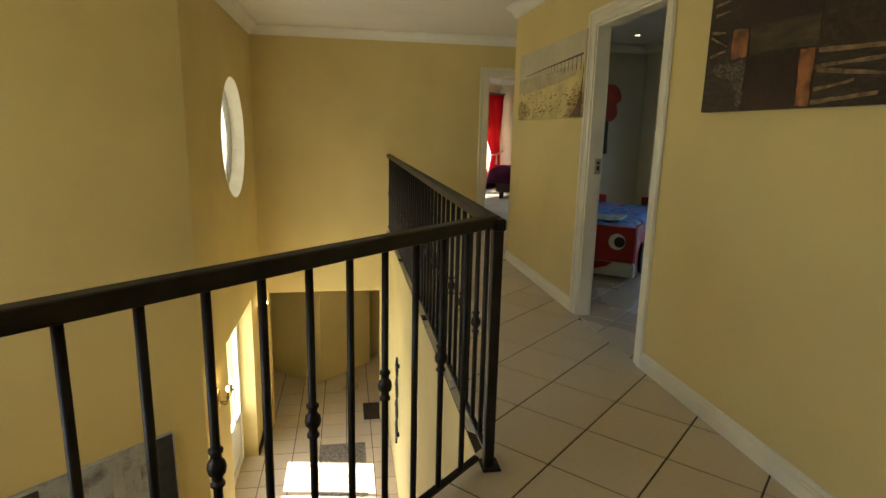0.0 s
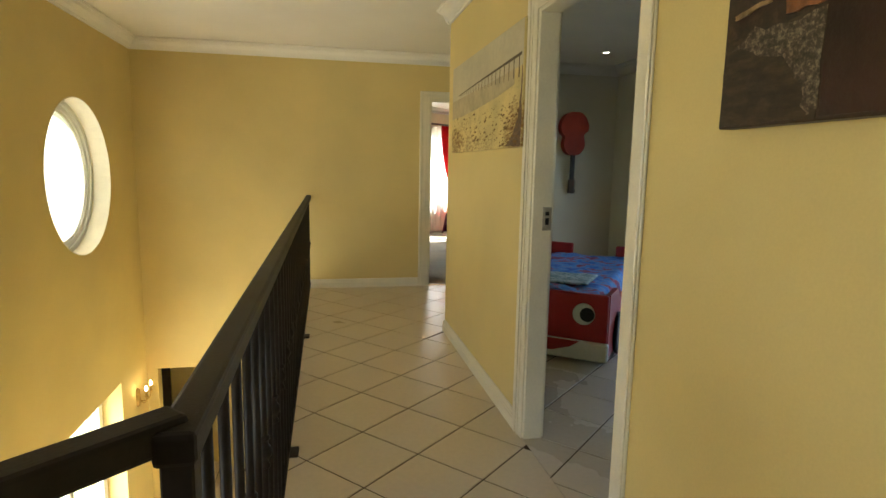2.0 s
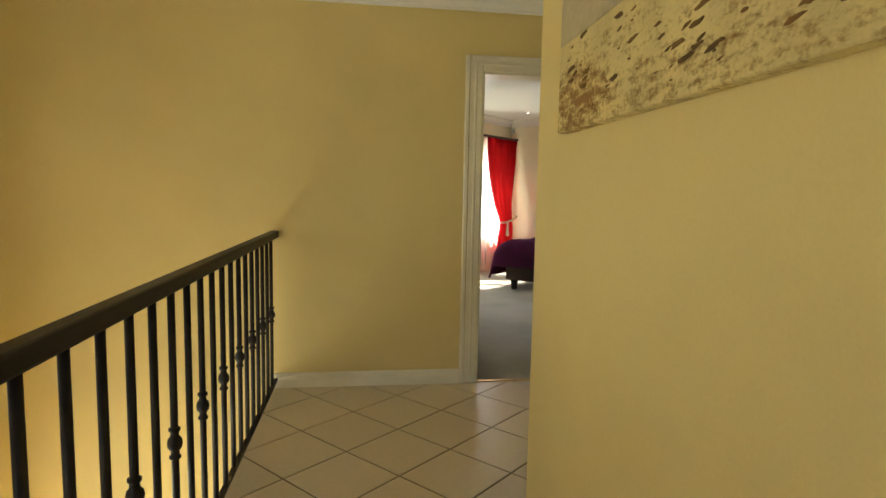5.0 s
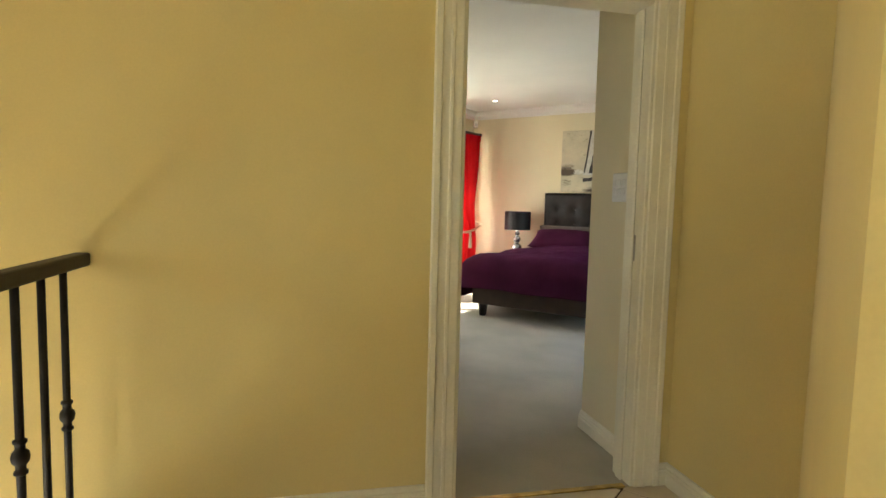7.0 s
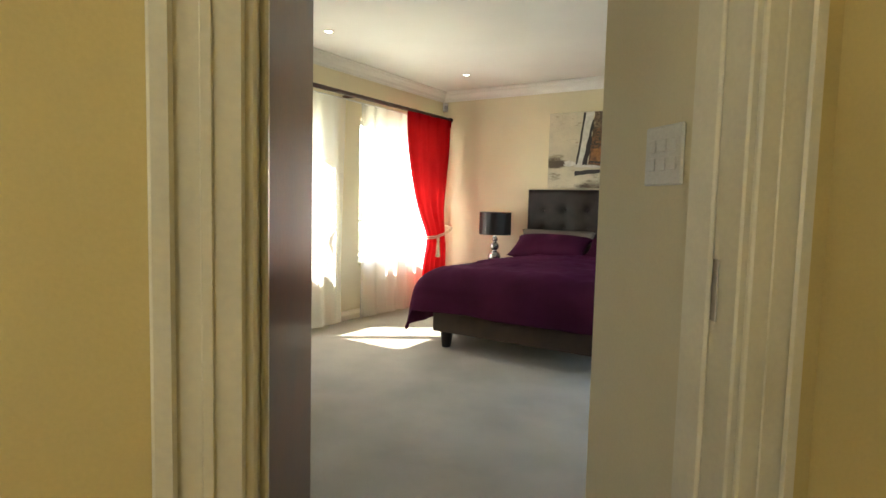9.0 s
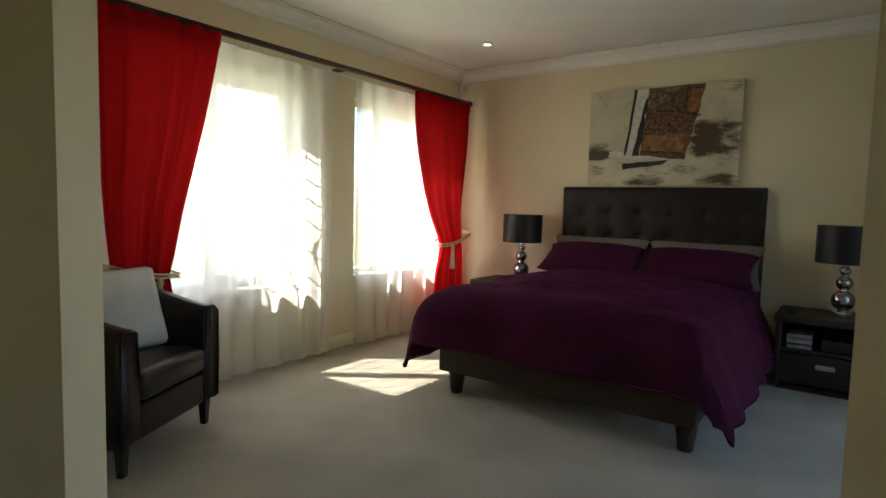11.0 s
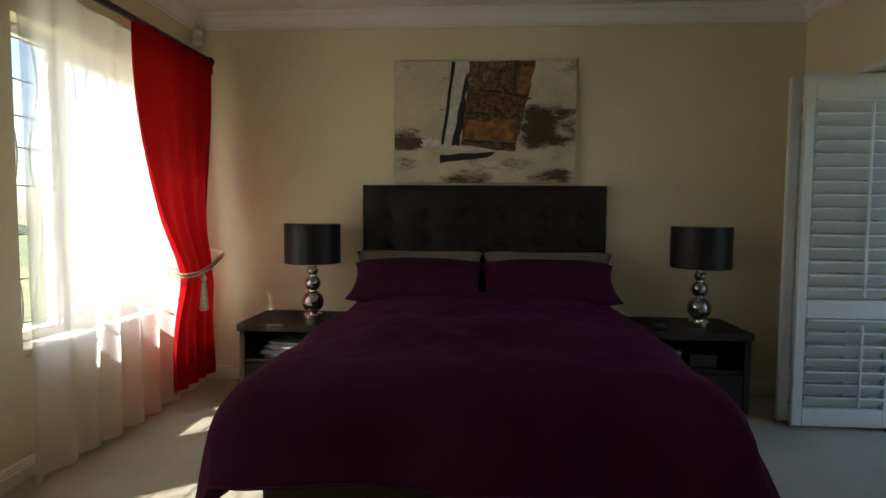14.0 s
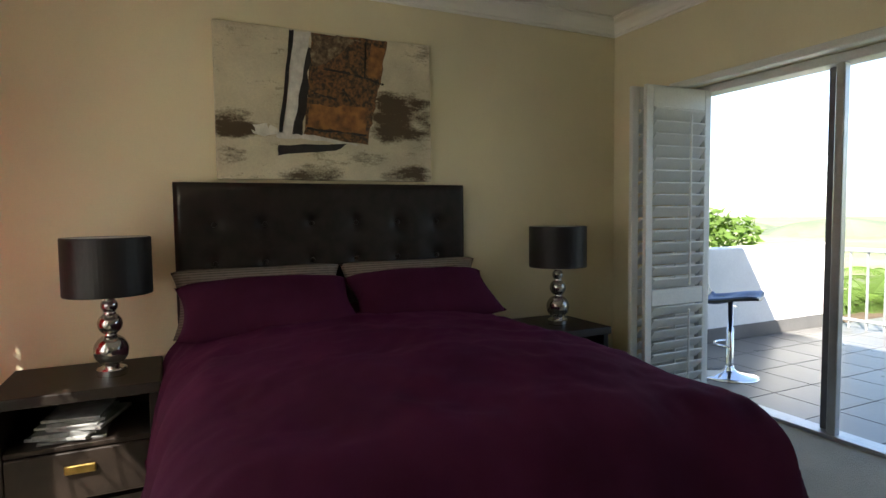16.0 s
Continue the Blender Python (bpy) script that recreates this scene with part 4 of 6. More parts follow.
M_HALLPIC = spotted_mat("grey abstract canvas", [(0.30, 0.30, 0.29), (0.42, 0.42, 0.40), (0.16, 0.16, 0.16)], 5.0, 0.6)
hp = canvas("hall_picture", "wide grey and charcoal abstract canvas in the stairwell", Matrix.Translation((-2.354, -2.95, -1.62)) @ Matrix.Rotation(radians(90), 4, 'Z'), 1.10, 0.66, 0.035, M_HALLPIC)
M_CHAR = mat("charcoal paint", (0.035, 0.036, 0.04), 0.6, vary=0.2, scale=9, fine=60, bump=0.3)
M_PALE = mat("pale grey paint", (0.46, 0.46, 0.44), 0.6, vary=0.1, scale=9, fine=60, bump=0.3)
for x0, z0, x1, z1, mm in ((0.004, 0.004, 0.22, 0.64, M_CHAR), (0.92, 0.004, 1.09, 0.655, M_CHAR), (0.30, 0.30, 0.44, 0.52, M_PALE), (0.48, 0.22, 0.58, 0.50, M_PALE), (0.64, 0.30, 0.72, 0.55, M_PALE), (0.78, 0.2, 0.84, 0.5, M_PALE)):
    patch(hp, "paint_block", [(x0, z0), (x1, z0 + 0.01), (x1 - 0.01, z1), (x0 + 0.01, z1)], mm, 0.035, 0.002)

M_MOSAIC = spotted_mat("grey pebble mosaic", [(0.05, 0.045, 0.04), (0.20, 0.18, 0.15), (0.34, 0.31, 0.26)], 30.0, 0.5)
mo = thing("mosaic_inset", "grey pebble mosaic panel set in the lower hall floor", "floor mosaic", GM.copy())
part("panel", boxed(2.0, 1.42, LZ - 0.003, 3.15, 2.0, LZ + 0.004, bevel=0.002), M_MOSAIC, mo)
dm = thing("door_mat", "dark brown doormat on the lower hall floor", "mat", GM.copy())
part("mat", boxed(3.75, 1.12, LZ, 4.25, 1.42, LZ + 0.012, bevel=0.004), mat("dark coir", (0.04, 0.025, 0.018), 0.95, vary=0.2, scale=30, fine=300, bump=0.8), dm)

mi = thing("wall_mirror", "ornate black wrought-iron scroll hanging on the lower hall wall", "wall ornament", Matrix.Translation(G(1.9, -1.087, -1.55)) @ GM)
bm = bmesh.new()
for k, (x, z, r) in enumerate(((0, 0.35, 0.11), (0.0, 0.12, 0.13), (0, -0.12, 0.13), (0, -0.35, 0.11))):
    tube(bm, [(x + r * (1 - a / 16) * math.cos(a * 0.7), 0.03, z + r * (1 - a / 16) * math.sin(a * 0.7)) for a in range(13)], 0.012, 6)
tube(bm, [(0, 0.03, -0.5), (0, 0.03, 0.5)], 0.013, 6)
part("scroll", bm, M_IRON, mi, smooth=True)
for z in (-0.4, 0.4):
    part("bracket", boxed(-0.02, 0.0, z - 0.02, 0.02, 0.04, z + 0.02, bevel=0.003), M_IRON, mi)
dd = thing("door_3", "dark timber door in the alcove", "door", GM.copy(), kind="structure")
part("door_leaf", boxed(4.95, 3.05, LZ + 0.005, 5.72, 3.095, -0.75, bevel=0.004), M_DARKWOOD, dd)

# ---- child's room ----
kd = thing("sliding_door_1", "grey aluminium sliding door with slatted blind to the balcony", "sliding door", GM.copy(), kind="structure")
KW = -2.60
for s in (0.635, 1.25, 2.06, 2.955):
    part("stile", boxed(s - 0.03, KW - 0.03, 0.0, s + 0.03, KW + 0.03, 2.08, bevel=0.004), M_SILVER, kd)
for z0, z1 in ((0.0, 0.06), (2.03, 2.085)):
    part("rail", boxed(0.603, KW - 0.035, z0, 2.987, KW + 0.035, z1, bevel=0.004), M_SILVER, kd)
for a, b in ((0.665, 1.22), (1.28, 2.03), (2.09, 2.925)):
    p = part("pane", boxed(a, KW - 0.003, 0.06, b, KW + 0.003, 2.03), M_GLASS, kd)
    p.visible_shadow = False
part("lock", boxed(2.87, KW + 0.03, 0.92, 2.91, KW + 0.055, 1.14, bevel=0.005), M_BLACK, kd)
bl = thing("venetian_blind", "dark aluminium venetian blind lowered over the sliding door", "blind", GM.copy())
part("head_rail", boxed(0.61, -2.51, 2.035, 2.984, -2.465, 2.088, bevel=0.004), M_DARKWOOD, bl)
part("bottom_rail", boxed(0.62, -2.50, 0.02, 2.975, -2.475, 0.045, bevel=0.003), M_BLIND, bl)
slat = None
for i in range(74):
    z = 0.065 + i * 0.0265
    if slat is None:
        bm = boxed(0.62, -0.0125, -0.0009, 2.975, 0.0125, 0.0009)
        bm.transform(Matrix.Rotation(radians(-16), 4, 'X'))
        o = part("slat", bm, M_BLIND, bl)
        slat = o.data
    else:
        o = new("slat", slat)
        o.parent = bl
    o.location = (0, -2.487, z)
for s in (0.9, 1.9, 2.8):
    bm = bmesh.new()
    tube(bm, [(s, -2.473, 0.045), (s, -2.473, 2.036)], 0.0012, 4)
    part("cord", bm, M_BLACK, bl)

BEDM = Matrix.Translation((-0.02, 1.33, 0)) @ Matrix.Rotation(radians(9), 4, 'Z')
kb = thing("car_bed", "red toy-car shaped child's bed with white bumper", "child's bed", BEDM)
W = 0.98
part("front_board", boxed(-W, -0.02, 0.17, 0, 0.02, 0.50, bevel=0.008), M_REDPAINT, kb)
part("bumper", boxed(-W - 0.01, -0.035, 0.035, 0.012, 0.02, 0.168, bevel=0.012), M_WHITEPAINT, kb)
bm = prism(bmesh.new(), [(-0.80, 0.168), (-0.18, 0.168), (-0.24, 0.125), (-0.36, 0.085), (-0.49, 0.075), (-0.62, 0.085), (-0.74, 0.125)], 0.0355, 0.042)
bm.transform(Matrix(((1, 0, 0, 0), (0, 0, -1, 0), (0, 1, 0, 0), (0, 0, 0, 1))))
part("mouth", bm, M_REDPAINT, kb, "red smiling mouth on the bumper")
for x in (-0.16, -W + 0.16):
    bm = lathe(bmesh.new(), [(0, 0.0), (0.075, 0.0), (0.075, 0.012), (0.068, 0.016), (0, 0.016)], 24)
    h = part("headlight", bm, M_WHITEPAINT, kb, "white round headlight", Matrix.Translation((x, -0.02, 0.36)) @ Matrix.Rotation(radians(90), 4, 'X'))
    bm = lathe(bmesh.new(), [(0, 0.0), (0.050, 0.0), (0.048, 0.004), (0, 0.004)], 20)
    part("pupil", bm, M_BLACK, h, "black disc", Matrix.Translation((x + 0.025, -0.0355, 0.36)) @ Matrix.Rotation(radians(90), 4, 'X'))
for sx, x0, x1 in ((1, -0.025, 0.005), (-1, -W - 0.005, -W + 0.025)):
    bm = prism(bmesh.new(), [(0.02, 0.05), (1.85, 0.05), (1.85, 0.60), (1.55, 0.60), (1.45, 0.42), (0.45, 0.40), (0.30, 0.50), (0.02, 0.50)], x0, x1)
    bm.transform(Matrix(((0, 0, 1, 0), (1, 0, 0, 0), (0, 1, 0, 0), (0, 0, 0, 1))))
    part("side_board", bm, M_REDPAINT, kb)
    for y in (0.34, 1.45):
        xx = x1 + 0.002 if sx > 0 else x0 - 0.032
        bm = lathe(bmesh.new(), [(0, 0), (0.15, 0), (0.155, 0.01), (0.155, 0.022), (0.145, 0.03), (0.09, 0.03), (0.085, 0.024), (0, 0.026)], 24)
        part("wheel", bm, M_BLACK, kb, "black wheel disc", Matrix.Translation((xx, y, 0.165)) @ Matrix.Rotation(radians(90), 4, 'Y'), smooth=True)
part("rear_board", boxed(-W, 1.85, 0.05, 0, 1.88, 0.45, bevel=0.006), M_REDPAINT, kb)
for x in (-0.28, -W + 0.02):
    part("spoiler_post", boxed(x, 1.84, 0.45, x + 0.26, 1.885, 0.60, bevel=0.01), M_REDPAINT, kb)
part("base_board", boxed(-W + 0.03, 0.02, 0.10, -0.03, 1.85, 0.30), M_REDPAINT, kb)


def kid_duvet(u, v):
    x, y = -W + 0.03 + (W - 0.06) * u, 0.03 + 1.80 * v
    e = min(u, 1 - u) * 10
    z = 0.50 - 0.10 * max(0, 1 - e) ** 2 + 0.018 * noise.noise((x * 5, y * 5, 1.3)) + 0.01 * noise.noise((x * 14, y * 14, 4))
    return (x, y, z)


kdv = thing("childs_duvet", "blue and red printed duvet on the car bed", "duvet", BEDM)
part("cover", sheet(kid_duvet, 34, 60, 0.05), M_BEDDING, kdv, smooth=True)
kpl = thing("pale_throw", "pale striped throw lying on the child's duvet", "throw", BEDM)
part("cloth", sheet(lambda u, v: (-W + 0.10 + 0.68 * u, 0.10 + 0.42 * v + 0.1 * u, 0.525 + 0.015 * noise.noise((u * 6, v * 9, 2))), 20, 16, 0.012), spotted_mat("pale blue striped cotton", [(0.35, 0.50, 0.55), (0.62, 0.66, 0.62), (0.10, 0.22, 0.22), (0.62, 0.60, 0.52)], 12.0, 0.85, (1, 7, 1)), kpl, smooth=True)

gt = thing("guitar", "red-brown acoustic guitar hanging on the wall, body up", "guitar", Matrix.Translation(G(3.798, 1.90, 1.12)) @ Matrix.Rotation(GA - math.pi / 2 + math.pi, 4, 'Z'))


def guitar_outline():
    pts = []
    for i in range(48):
        a = 2 * math.pi * i / 48
        z = 0.245 * math.cos(a)
        r = 0.18 if z > 0 else 0.15
        wd = abs(math.sin(a)) ** 0.75 * (r - 0.035 * math.exp(-((z + 0.03) / 0.07) ** 2))
        pts.append((math.copysign(wd, math.sin(a)), z))
    return pts


bm = prism(bmesh.new(), guitar_outline(), 0.02, 0.115)
bm.transform(Matrix(((1, 0, 0, 0), (0, 0, 1, 0), (0, 1, 0, 0.62), (0, 0, 0, 1))))
part("body", bm, M_GUITAR, gt)
part("neck", boxed(-0.026, 0.07, 0.10, 0.026, 0.10, 0.40, bevel=0.006), M_DARKWOOD, gt)
part("headstock", boxed(-0.036, 0.06, -0.06, 0.036, 0.09, 0.10, bevel=0.006), M_BROWNWOOD, gt)
for z in (-0.03, 0.02, 0.07):
    for d in (-1, 1):
        part("tuning_peg", lathe(bmesh.new(), [(0, 0), (0.008, 0), (0.010, 0.012), (0, 0.016)], 8), M_CHROME, gt, "", Matrix.Translation((0.036 * d, 0.075, z)) @ Matrix.Rotation(radians(90 * d), 4, 'Y'))
part("wall_hook", boxed(-0.02, 0.0, 0.42, 0.02, 0.085, 0.45, bevel=0.004), M_BLACK, gt)

# ---- bedroom: windows ----
def casement(name, y0, y1, mull):
    th = thing(name, "white aluminium casement window with wavy burglar bars", "window", kind="structure")
    z0, z1, x = 0.57, 2.02, -5.93
    for ya, yb in ((y0, y0 + 0.05), (y1 - 0.05, y1)):
        part("window_frame", boxed(x - 0.03, ya, z0, x + 0.03, yb, z1, bevel=0.004), M_WHITEALU, th)
    for za, zb in ((z0, z0 + 0.05), (z1 - 0.05, z1)):
        part("window_frame", boxed(x - 0.03, y0 + 0.05, za, x + 0.03, y1 - 0.05, zb, bevel=0.004), M_WHITEALU, th)
    ys = [y0 + 0.05, *mull, y1 - 0.05]
    for m_ in mull:
        part("mullion", boxed(x - 0.028, m_ - 0.03, z0 + 0.05, x + 0.028, m_ + 0.03, z1 - 0.05, bevel=0.004), M_WHITEALU, th)
    for i, (a, b) in enumerate(zip(ys, ys[1:])):
        a, b = a + (0.03 if i else 0), b - (0.03 if b != ys[-1] else 0)
        if i == 1:
            for ya, yb in ((a, a + 0.045), (b - 0.045, b)):
                part("sash", boxed(x - 0.02, ya, z0 + 0.05, x + 0.035, yb, z1 - 0.05, bevel=0.004), M_WHITEALU, th)
            for za, zb in ((z0 + 0.05, z0 + 0.095), (z1 - 0.095, z1 - 0.05)):
                part("sash", boxed(x - 0.02, a + 0.045, za, x + 0.035, b - 0.045, zb, bevel=0.004), M_WHITEALU, th)
        p = part("pane", boxed(x - 0.003, a, z0 + 0.05, x + 0.003, b, z1 - 0.05), M_GLASS, th)
        p.visible_shadow = False
    part("window_sill", boxed(-5.90, y0 + 0.001, z0 - 0.03, -5.755, y1 - 0.001, z0 + 0.004, bevel=0.006), M_TRIM, th)
    gr = thing("burglar_bars", "white wavy iron burglar bars behind the window", "burglar bars")
    gx = -5.86
    n = int((y1 - y0) / 0.115)
    for i in range(n):
        y = y0 + 0.06 + (y1 - y0 - 0.12) * i / (n - 1)
        bm = bmesh.new()
        tube(bm, [(gx, y + 0.03 * math.sin(k * 0.55 + i * math.pi), z0 + 0.005 + (z1 - z0 - 0.01) * k / 24) for k in range(25)], 0.0042, 5)
        part("bar", bm, M_GRILLE, gr, smooth=True)
    for z in (z0 + 0.10, z0 + 0.30, z0 + 0.50, z0 + 0.72, z1 - 0.56, z1 - 0.42, z1 - 0.26, z1 - 0.08):
        bm = bmesh.new()
        tube(bm, [(gx - 0.006, y0 + 0.001, z), (gx - 0.006, y1 - 0.001, z)], 0.0045, 5)
        part("crossbar", bm, M_GRILLE, gr)


M_GRILLE = mat("grey-white painted iron", (0.55, 0.55, 0.55), 0.5, vary=0.05, scale=9, fine=90, bump=0.05)
casement("window_2", 4.72, 6.02, [5.36])
casement("window_3", 6.60, 7.74, [6.98])


# ---- bedroom: curtains ----
def sheer(name, y0, y1, waves, phase):
    th = thing(name, "white sheer voile curtain hanging to the floor", "sheer curtain")

    def fn(u, v):
        y = y0 + (y1 - y0) * u
        z = 2.135 - 2.11 * v
        amp = 0.010 + 0.022 * v
        x = -5.675 + amp * math.sin(u * waves * 2 * math.pi + phase + 0.8 * math.sin(v * 3 + u * 9)) + 0.010 * noise.noise((y * 6, z * 1.5, phase)) * (0.4 + v)
        return (x, y + 0.01 * math.sin(v * 4 + u * 20), z + (0.006 * math.sin(u * waves * 6.28) if v > 0.99 else 0))
    part("voile", sheet(fn, 150, 46), M_SHEER, th, smooth=True)
    part("hem", sheet(lambda u, v: (fn(u, 1 - 0.02 * v)[0] + 0.003, fn(u, 1 - 0.02 * v)[1], fn(u, 1 - 0.02 * v)[2]), 150, 1), M_SHEER, th, smooth=True)
    part("heading", sheet(lambda u, v: (fn(u, 0.025 * v)[0] + 0.004, fn(u, 0.025 * v)[1], fn(u, 0.025 * v)[2]), 150, 1), M_SHEER, th, smooth=True)


sheer("sheer_curtain", 4.40, 6.245, 10, 0.3)
sheer("sheer_curtain", 6.48, 7.95, 8, 1.1)


def lerp3(v, a, b, c, vt, power):
    if v < vt:
        k = v / vt
        k = k ** power
        return a + (b - a) * k
    k = (v - vt) / (1 - vt)
    return b + (c - b) * (1 - (1 - k) ** 2)


def drape(name, label, top, tie, bottom, z_tie, tie_out, waves, seed, hook_y, power):
    """A tied-back curtain: its two side edges at the top, at the tie and at the floor."""
    th = thing(name, label, "curtain")
    z0, z1 = 2.15, 0.11
    vt = (z0 - z_tie) / (z0 - z1)

    def fn(u, v):
        a = lerp3(v, top[0], tie[0], bottom[0], vt, power)
        b = lerp3(v, top[1], tie[1], bottom[1], vt, power)
        width = (b - a) / (top[1] - top[0])
        y = a + (b - a) * u
        amp = (0.022 + 0.022 * (1 - min(1, width))) * (0.75 + 0.7 * noise.noise((u * 3.3, seed, v * 0.6)))
        x = -5.585 + amp * math.sin(u * waves * 2 * math.pi + seed + 0.9 * math.sin(2.2 * v + seed)) + 0.02 * noise.noise((u * 4, v * 3, seed)) + tie_out * math.exp(-((v - vt) / 0.12) ** 2)
        return (x, y, z0 + (z1 - z0) * v + 0.004 * math.sin(u * waves * 6.28))
    part("cloth", sheet(fn, 110, 70), M_RED, th, smooth=True)
    part("heading", sheet(lambda u, v: (fn(u, 0.04 * v)[0] + 0.012, fn(u, 0.04 * v)[1], fn(u, 0.04 * v)[2] + 0.008), 110, 2), M_RED, th, smooth=True)
    tb = thing("curtain_tieback", "cream rope tieback with a tassel round the red curtain", "tieback")
    ya, yb = tie
    far = ya if abs(hook_y - yb) < abs(hook_y - ya) else yb
    near = yb if far == ya else ya
    cx = -5.585 + tie_out
    for dz in (0, 0.018):
        bm = bmesh.new()
        tube(bm, [(-5.775, hook_y, z_tie + 0.16), (cx + 0.03, (near + hook_y) / 2, z_tie + 0.09 + dz), (cx + 0.05, near + (far - near) * 0.3, z_tie + 0.03 + dz), (cx + 0.055, near + (far - near) * 0.75, z_tie + dz), (cx + 0.03, far + (far - near) * 0.10, z_tie - 0.004 + dz), (cx - 0.05, far + (far - near) * 0.05, z_tie + 0.01 + dz), (-5.70, (near + far) / 2, z_tie + 0.05 + dz)], 0.007, 7)
        part("rope", bm, M_ROPE, tb, smooth=True)
    bm = bmesh.new()
    yy = far + (near - far) * 0.30
    lathe(bm, [(0, 0.03), (0.012, 0.022), (0.020, 0.0), (0.012, -0.022), (0.014, -0.03), (0.018, -0.05), (0.027, -0.19), (0.022, -0.195), (0, -0.19)], 14, (cx + 0.072, yy, z_tie - 0.02))
    part("tassel", bm, M_ROPE, tb, smooth=True)
    bm = bmesh.new()
    tube(bm, [(-5.789, hook_y, z_tie + 0.165), (-5.74, hook_y, z_tie + 0.165), (-5.735, hook_y, z_tie + 0.19)], 0.006, 6)
    part("wall_hook", bm, M_BRASS, tb)


drape("red_curtain", "red curtain tied back at the window end by the armchair", (4.54, 5.27), (4.58, 4.91), (4.55, 4.99), 0.74, 0.05, 5.5, 0.4, 4.40, 1.25)
drape("red_curtain", "red curtain tied back in the corner by the bed wall", (7.10, 7.97), (7.46, 7.84), (7.42, 7.97), 0.80, 0.05, 4.5, 1.7, 8.03, 1.7)

rod = thing("curtain_rod", "dark mahogany curtain rod with turned end caps", "curtain rod")
bm = bmesh.new()
tube(bm, [(-5.62, 4.25, 2.18), (-5.62, 8.0, 2.18)], 0.020, 14)
part("pole", bm, M_RODWOOD, rod, smooth=True)
for y, d in ((8.0, 1), (4.25, -1)):
    bm = lathe(bmesh.new(), [(0, 0), (0.026, 0), (0.028, 0.012), (0.022, 0.02), (0.027, 0.03), (0.024, 0.045), (0, 0.05)], 16)
    part("end_cap", bm, M_RODWOOD, rod, "", Matrix.Translation((-5.62, y, 2.18)) @ Matrix.Rotation(radians(-90 * d), 4, 'X'), smooth=True)
for y in (4.45, 6.35, 7.96):
    part("bracket", boxed(-5.789, y - 0.012, 2.165, -5.62, y + 0.012, 2.195, bevel=0.004), M_RODWOOD, rod)
bm = bmesh.new()
tube(bm, [(-5.678, 4.5, 2.14), (-5.678, 7.99, 2.14)], 0.008, 8)
part("sheer_rail", bm, M_WHITEALU, rod)

# ---- bedroom: bed ----
BX, BY0, BY1 = -3.79, 6.10, 8.03
bed = thing("bed", "double bed with brown upholstered base and tufted dark leather headboard", "bed", Matrix.Translation((BX, 0, 0)))
part("base", boxed(-0.74, BY0, 0.13, 0.785, BY1, 0.36, bevel=0.012, seg=2), M_BROWNWOOD, bed)
for x in (-0.63, 0.735):
    for y in (BY0 + 0.05, BY1 - 0.1):
        part("leg", lathe(bmesh.new(), [(0, 0.001), (0.034, 0.001), (0.038, 0.01), (0.052, 0.12), (0.05, 0.13), (0, 0.13)], 16, (x, y, 0.002)), M_DARKWOOD, bed, smooth=True)
part("mattress", boxed(-0.73, BY0 + 0.03, 0.36, 0.73, BY1 - 0.005, 0.60, bevel=0.04, seg=3), M_CUSHION, bed)


def headboard(u, v):
    x, z = -0.805 + 1.61 * u, 0.20 + 1.165 * v
    y = 8.045
    cols, bulge = 6, 0.0
    d = 9
    for zz in (1.15, 0.95, 0.75):
        for c in range(cols):
            bx = -0.62 + 1.24 * c / (cols - 1)
            d = min(d, math.hypot(x - bx, z - zz))
    edge = min(x + 0.805, 0.805 - x, 1.365 - z)
    y += 0.014 * math.exp(-(d / 0.03) ** 2) + 0.012 * math.exp(-(d / 0.08) ** 2)
    if edge < 0.02:
        y += (0.02 - edge) * 1.0
    return (x, y, z)


hbp = part("headboard", sheet(headboard, 120, 80), M_LEATHER, bed, smooth=True)
part("headboard_frame", boxed(-0.805, 8.066, 0.10, 0.805, 8.125, 1.366, bevel=0.006), M_LEATHER, bed)
btn = None
for zz in (1.15, 0.95, 0.75):
    for c in range(6):
        if btn is None:
            o = part("button", lathe(bmesh.new(), [(0, 0), (0.014, 0), (0.013, 0.006), (0.008, 0.010), (0, 0.011)], 12), M_LEATHER, hbp, "", Matrix.Rotation(radians(90), 4, 'X'), smooth=True)
            btn = o.data
        else:
            o = new("button", btn)
            o.parent = hbp
        o.location = (-0.62 + 1.24 * c / 5, 8.064, zz)

DTOP, DEDGE = 0.655, 0.665


